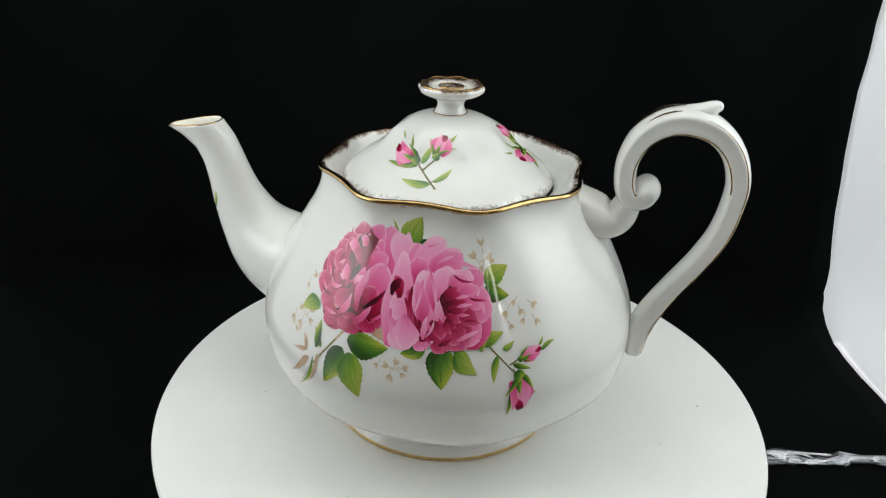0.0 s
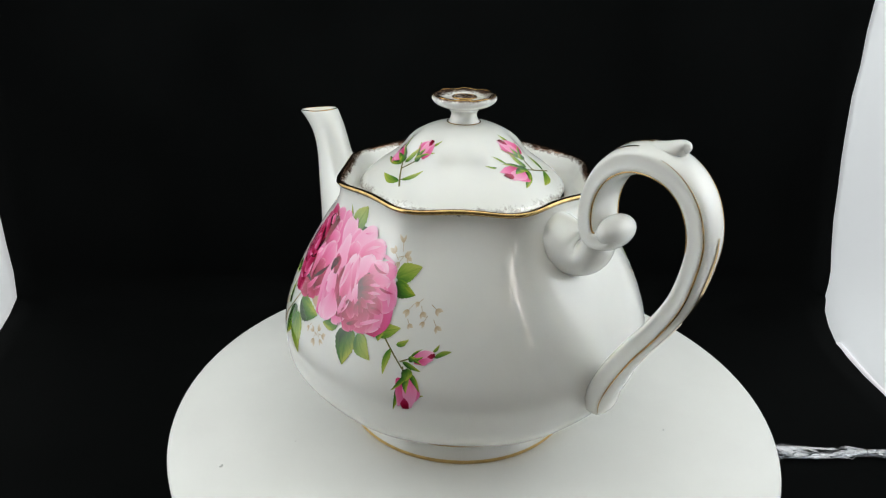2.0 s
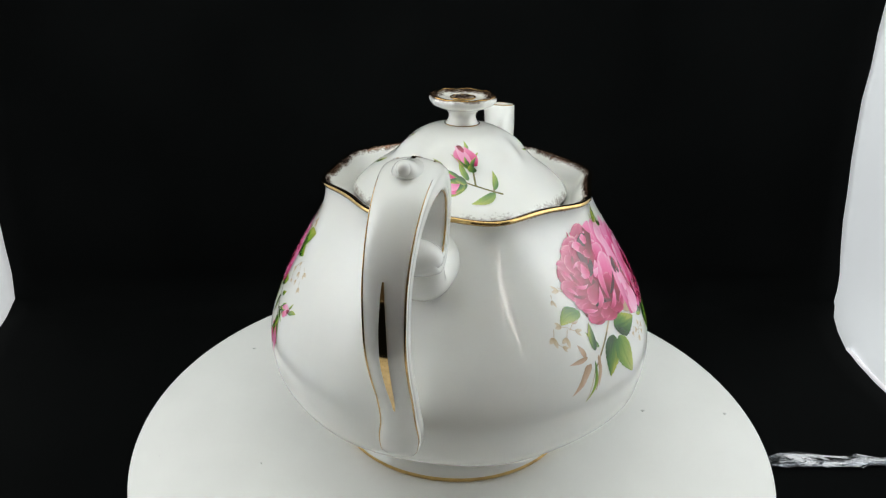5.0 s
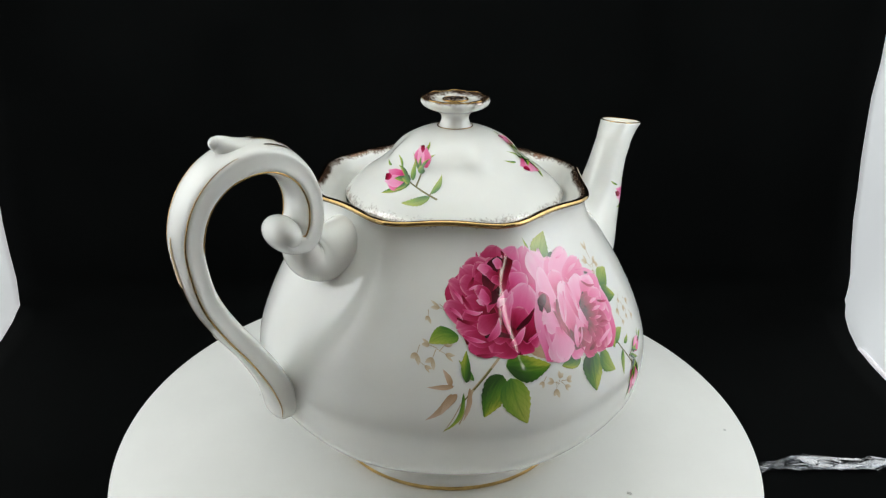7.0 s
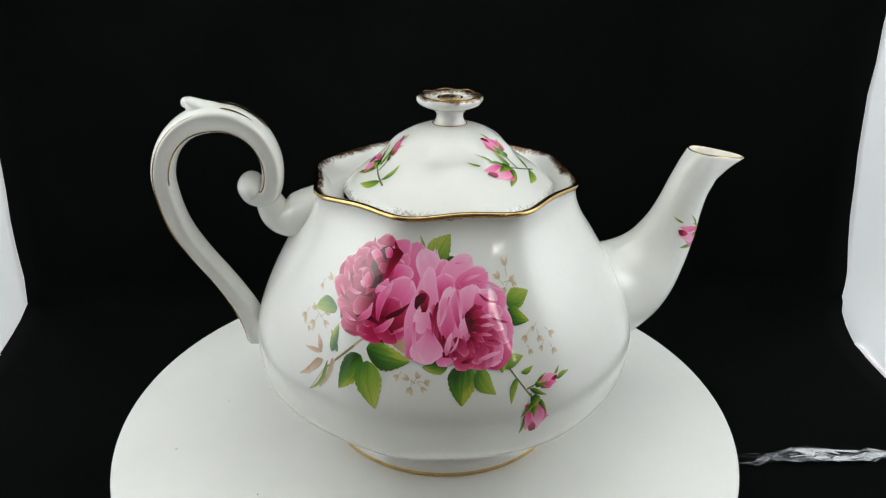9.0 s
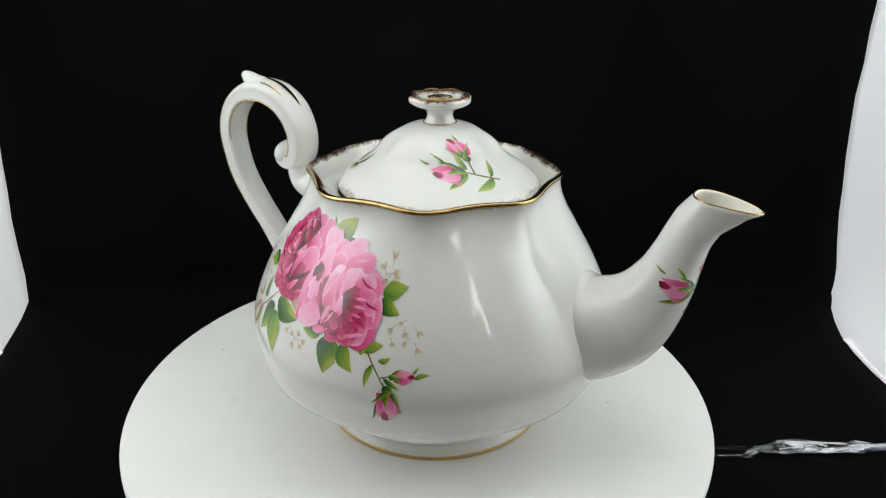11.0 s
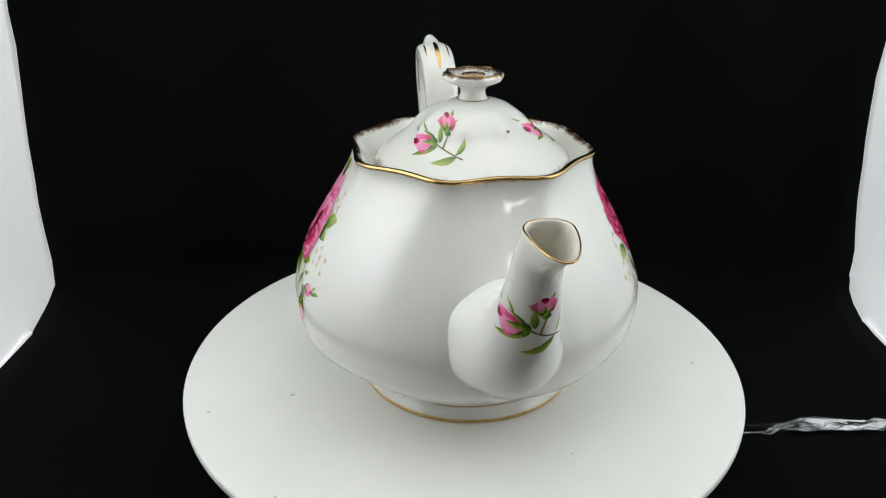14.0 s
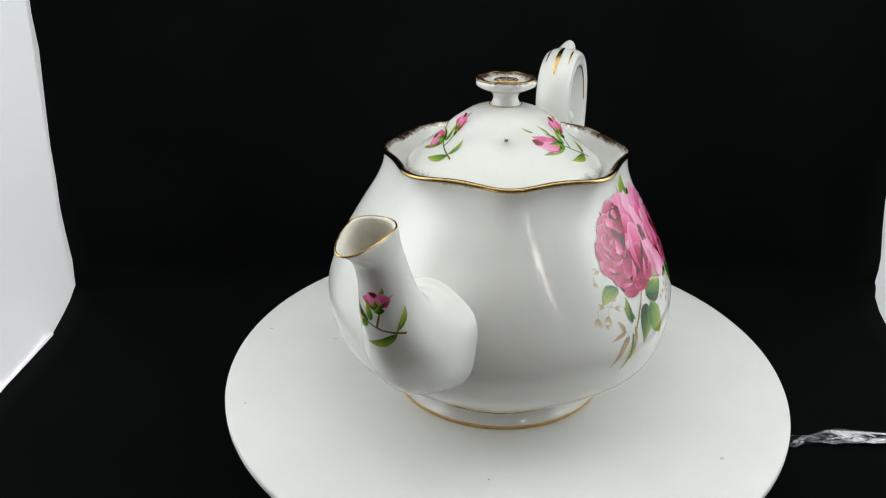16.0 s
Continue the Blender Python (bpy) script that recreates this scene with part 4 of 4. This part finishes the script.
def bouquet(place, parent):
    for x0, y0, x1, y1, w, tone in SEEDS:
        for turn, far, size in ((0.42, 0.0, 1.0), (-0.42, 0.0, 0.9)):
            c, k = math.cos(turn), math.sin(turn)
            dx, dy = (x1 - x0) * c - (y1 - y0) * k, (x1 - x0) * k + (y1 - y0) * c
            it = (x0 + far * dx, y0 + far * dy, x0 + (far + 1.5 * size) * dx, y0 + (far + 1.5 * size) * dy, w * 0.8 * size, 3)
            print_blade("seed", place, it, parent, 0, seed_shape, LEAVES, "")
        print_blade("stem", place, (x0 - 1.4 * (x1 - x0), y0 - 1.4 * (y1 - y0), x0, y0, 0.25, 1), parent, 0.00001, stem_shape, STEM_INK, "")
    for i, it in enumerate(STEMS):
        print_blade("stem", place, (*it[:4], 0.6 * it[4], it[5]), parent, 0.00001 + 0.000004 * i, stem_shape, STEM_INK, "")
    for it in SMALL_LEAVES:
        it = (*it[:4], it[4] * (0.85 if it[5] == 2 else 0.9), it[5])
        print_blade("small_leaf", place, it, parent, 0.00004, leaf_shape, LEAVES, "small painted leaf")
    for i, it in enumerate(BIG_LEAVES):
        it = (*it[:4], it[4] * 1.05, it[5])
        print_blade("leaf", place, it, parent, 0.00005 + 0.000006 * i, leaf_shape, LEAVES, "veined green leaf print")
    print_rose(ROSE_DARK_GROUND, ROSE_DARK_OUTER, ROSE_DARK_INNER, RUFFLES_DARK, HEART_DARK, place, parent, 4, 0.00015)
    print_rose(ROSE_LIGHT_GROUND, ROSE_LIGHT_OUTER, ROSE_LIGHT_INNER, RUFFLES_LIGHT, HEART_LIGHT, place, parent, 3, 0.00032)
    for it in BUDS:
        print_bud(place, it, parent, 0.00015)


# a small spray of two buds, in millimetres from the end of its stem
SPRAY_STEMS = [(-1.5, 2.5, -9.5, 13.5, 0.8, 0), (-7.0, 10, -1.5, 17.0, 0.7, 0), (-3.5, 5, 1.0, 9.5, 0.5, 0)]
SPRAY_LEAVES = [(-3.5, 4.5, -14.5, 5.0, 3.4, 1), (-2.5, 5.5, 3.5, 12.0, 2.2, 1), (-9.0, 12.0, -22.5, 10.6, 2.6, 0), (-7.5, 13.0, -4.5, 20.5, 2.4, 1), (-4.0, 15.5, 4.5, 20.5, 2.0, 1),
                (-11.5, 19, -12.6, 24.5, 1.2, 1), (-17.0, 21, -19.5, 24.0, 1.2, 1), (0.5, 22, 4.0, 26.5, 1.4, 1), (-4.5, 18, -5.6, 23.5, 1.2, 1)]
SPRAY_BUDS = [(-11.0, 14.4, -20.5, 17.4, 8.8, 0), (-2.2, 17.2, 0.4, 25.6, 6.6, 0)]


def spray(flat, parent, rot=0.0):
    cr, sr = math.cos(radians(rot)), math.sin(radians(rot))

    def place(a, b, lift):
        return flat(a * cr - b * sr, a * sr + b * cr, lift)
    for it in SPRAY_STEMS:
        print_blade("stem", place, it, parent, 0.00001, stem_shape, STEM_INK, "")
    for i, it in enumerate(SPRAY_LEAVES):
        print_blade("leaf", place, it, parent, 0.00002 + 0.000003 * i, leaf_shape, LEAVES, "small green leaf print")
    for it in SPRAY_BUDS:
        print_bud(place, it, parent, 0.00005)


def teapot():
    root = new("teapot")
    tagged(root, "white bone china teapot with pink rose prints and gold rim", "teapot")
    body = build_body(root)
    spout = build_spout(root)
    build_handle(root)
    bouquet(to_body(88.8), body)
    bouquet(to_body(-78.0, 10.2, 1.8, 1.04, 1.04), body)

    def on_spout(a, b, lift):
        u = 0.572 + 1.0 * b * 0.0100
        _, _, w, _ = spout_frame(u)
        return spout_point(u, -(1.3 * a + 14.5) / 1000 / w, lift)
    spray(on_spout, spout, 25)
    return root


# ---------------------------------------------------------------- lid
LID_PROFILE = spline([(0.0462, 0.1159), (0.0472, 0.1170), (0.0466, 0.1184), (0.0440, 0.1211), (0.0394, 0.1249), (0.0338, 0.1287), (0.0289, 0.1325), (0.0254, 0.1363), (0.0213, 0.1399), (0.0160, 0.1430), (0.0100, 0.1448), (0.0060, 0.1454)], 60)
LID_LENGTH = [0.0]
for _a, _c in zip(LID_PROFILE, LID_PROFILE[1:]):
    LID_LENGTH.append(LID_LENGTH[-1] + float(np.hypot(*(_c - _a))))


def lid_point(a, d, lift=0.0):
    """d: metres along the lid's outline from its edge."""
    r, z = float(np.interp(d, LID_LENGTH, LID_PROFILE_R)), float(np.interp(d, LID_LENGTH, LID_PROFILE_Z))
    flute = 0.0011 * lobes(a) * math.exp(-((r - 0.0250) / 0.0055) ** 2)
    return ((r + flute + lift * 0.6) * math.cos(a), (r + flute + lift * 0.6) * math.sin(a), z + lift * 0.8)


LID_PROFILE_R, LID_PROFILE_Z = [p[0] for p in LID_PROFILE], [p[1] for p in LID_PROFILE]


def build_lid(root):
    n, bm = 128, bmesh.new()
    rows = [[(0.001 * math.cos(2 * math.pi * i / n), 0.001 * math.sin(2 * math.pi * i / n), 0.1158) for i in range(n)]]
    rows += [[lid_point(2 * math.pi * i / n, d) for i in range(n)] for d in LID_LENGTH]
    rows.append([(0.001 * math.cos(2 * math.pi * i / n), 0.001 * math.sin(2 * math.pi * i / n), 0.1455) for i in range(n)])
    grid(bm, rows)
    dome = part("lid", bm, M_LID, root, "domed white china lid with rosebud sprays and gold edge")
    dome.location = (-0.0017, -0.0003, 0.0)
    # knob: a lobed flower on a short neck
    bm = bmesh.new()
    prof = [(0.0076, 0.1446), (0.0067, 0.1460), (0.0059, 0.1478), (0.0058, 0.1492), (0.0064, 0.1505), (0.0082, 0.1518), (0.0112, 0.1529), (0.0134, 0.1541), (0.0141, 0.1555), (0.0138, 0.1569), (0.0126, 0.1576), (0.0108, 0.1570), (0.0085, 0.1561), (0.0060, 0.1559), (0.0045, 0.1567), (0.0028, 0.1572), (0.0005, 0.1573)]
    rows = []
    for r, z in spline(prof, 60):
        k = max(0.0, (r - 0.007) / 0.007)
        rows.append([((r * (1 + 0.03 * k * math.cos(8 * 2 * math.pi * i / 96))) * math.cos(2 * math.pi * i / 96), (r * (1 + 0.03 * k * math.cos(8 * 2 * math.pi * i / 96))) * math.sin(2 * math.pi * i / 96), z + 0.0002 * k * math.cos(8 * 2 * math.pi * i / 96)) for i in range(96)])
    grid(bm, rows)
    part("knob", bm, M_KNOB, dome, "flower-shaped knob brushed with gold")
    bm = bmesh.new()
    ring = [((0.0135 * (1 + 0.03 * math.cos(8 * a))) * math.cos(a), (0.0135 * (1 + 0.03 * math.cos(8 * a))) * math.sin(a), 0.15735 + 0.0002 * math.cos(8 * a)) for a in [2 * math.pi * i / 96 for i in range(97)]]
    tube(bm, ring, 0.00026, 6, False)
    part("gold_edge", bm, M_GOLD_LINE, dome, "worn gold edge")
    bm = bmesh.new()
    tube(bm, [(0.0052 * math.cos(a), 0.0052 * math.sin(a), 0.15645) for a in [2 * math.pi * i / 48 for i in range(49)]], 0.0004, 6, False)
    part("gold_ring", bm, M_GOLD_LINE, dome, "gold ring in the knob's middle")
    bm = bmesh.new()
    tube(bm, [(0.0075 * math.cos(a), 0.0075 * math.sin(a), 0.1455) for a in [2 * math.pi * i / 48 for i in range(49)]], 0.00018, 6, False)
    part("gold_collar", bm, M_GOLD_LINE, dome, "thin gold line at the neck")
    # steam hole: a flat dark disc gives the shade inside it
    bm = bmesh.new()
    a, d = radians(-157.6), float(np.interp(-0.0262, [-r for r in LID_PROFILE_R], LID_LENGTH))
    p, q = Vector(lid_point(a, d)), Vector(lid_point(a, d, 0.001))
    way = (q - p).to_track_quat("Z", "Y").to_matrix().to_4x4()
    bmesh.ops.create_circle(bm, cap_ends=True, segments=20, radius=0.00085, matrix=Matrix.Translation(p + (q - p) * 0.15) @ way)
    part("steam_hole", bm, M_HOLE, dome, "small steam hole, its shade a flat dark disc")
    for turn, rot, rise in ((-82, 0, -1.5), (40, 25, 1.5), (165, 25, 3.8)):
        def on_lid(s, b, lift, turn=turn, rise=rise):
            d = LID_START + (1.12 * b + rise) / 1000
            r = float(np.interp(d, LID_LENGTH, LID_PROFILE_R))
            return lid_point(radians(turn) + 1.15 * s / 1000 / max(r, 0.014), d, lift)
        spray(on_lid, dome, rot)
    return root


LID_START = float(np.interp(-0.0415, [-r for r in LID_PROFILE_R], LID_LENGTH))
pot = teapot()
build_lid(pot)


# ---------------------------------------------------------------- twisted film on the floor
def plastic_film():
    """Flat creased ribbons: two thin strands by the disc, a peaked fold, then a wider crumpled body."""
    root = new("plastic_film")
    tagged(root, "twisted strip of clear crumpled plastic film on black cloth", "plastic film")
    rng = random.Random(23)
    width = smooth_curve(((0.110, 0.0016), (0.175, 0.0022), (0.192, 0.0042), (0.202, 0.0052), (0.230, 0.0050), (0.280, 0.0050), (0.335, 0.0040)))
    height = smooth_curve(((0.110, 0.0020), (0.175, 0.0034), (0.190, 0.0060), (0.199, 0.0088), (0.208, 0.0060), (0.250, 0.0052), (0.335, 0.0044)))
    for lane in range(14):
        bm = bmesh.new()
        x, rows, side = 0.112 + rng.uniform(0, 0.02) + (0.065 if lane > 5 else 0), [], rng.uniform(-1, 1)
        lean = rng.uniform(-0.25, 0.25)
        while x < 0.335:
            w, h = width(x), height(x)
            cy = 0.0165 + 0.9 * w * max(-1, min(1, side)) + (0.0032 * (1 if lane % 2 else -1) if x < 0.18 else 0)
            a = rng.uniform(-0.9, 0.9) + lean
            half = rng.uniform(0.08, 0.42) * w
            cz = FLOOR + 0.0018 + rng.uniform(0.15, 0.85) * h
            rows.append([(x + rng.uniform(-0.002, 0.002), cy + half * k * math.cos(a), max(FLOOR + 0.0016, cz + half * k * math.sin(a))) for k in (-1, rng.uniform(-0.3, 0.3), 1)])
            x += rng.uniform(0.006, 0.016)
            side = 0.6 * side + rng.uniform(-0.7, 0.7)
        grid(bm, rows, closed_u=False)
        part("strand", bm, M_FILM, root, smooth=False)
    return root


plastic_film()


# ---------------------------------------------------------------- what moves
def motions():
    times = [0.5 * i for i in range(33)]
    for ob, local in ((disc, pose(*DISC_PLACE, 0)), (pot, pose(*POT_PLACE, 0, 0, 0, POT_TURN))):
        walk(ob, [(t, pose(0, 0, 0, 0, 0, TURN_START + TURN_RATE * t) @ local) for t in times])


motions()
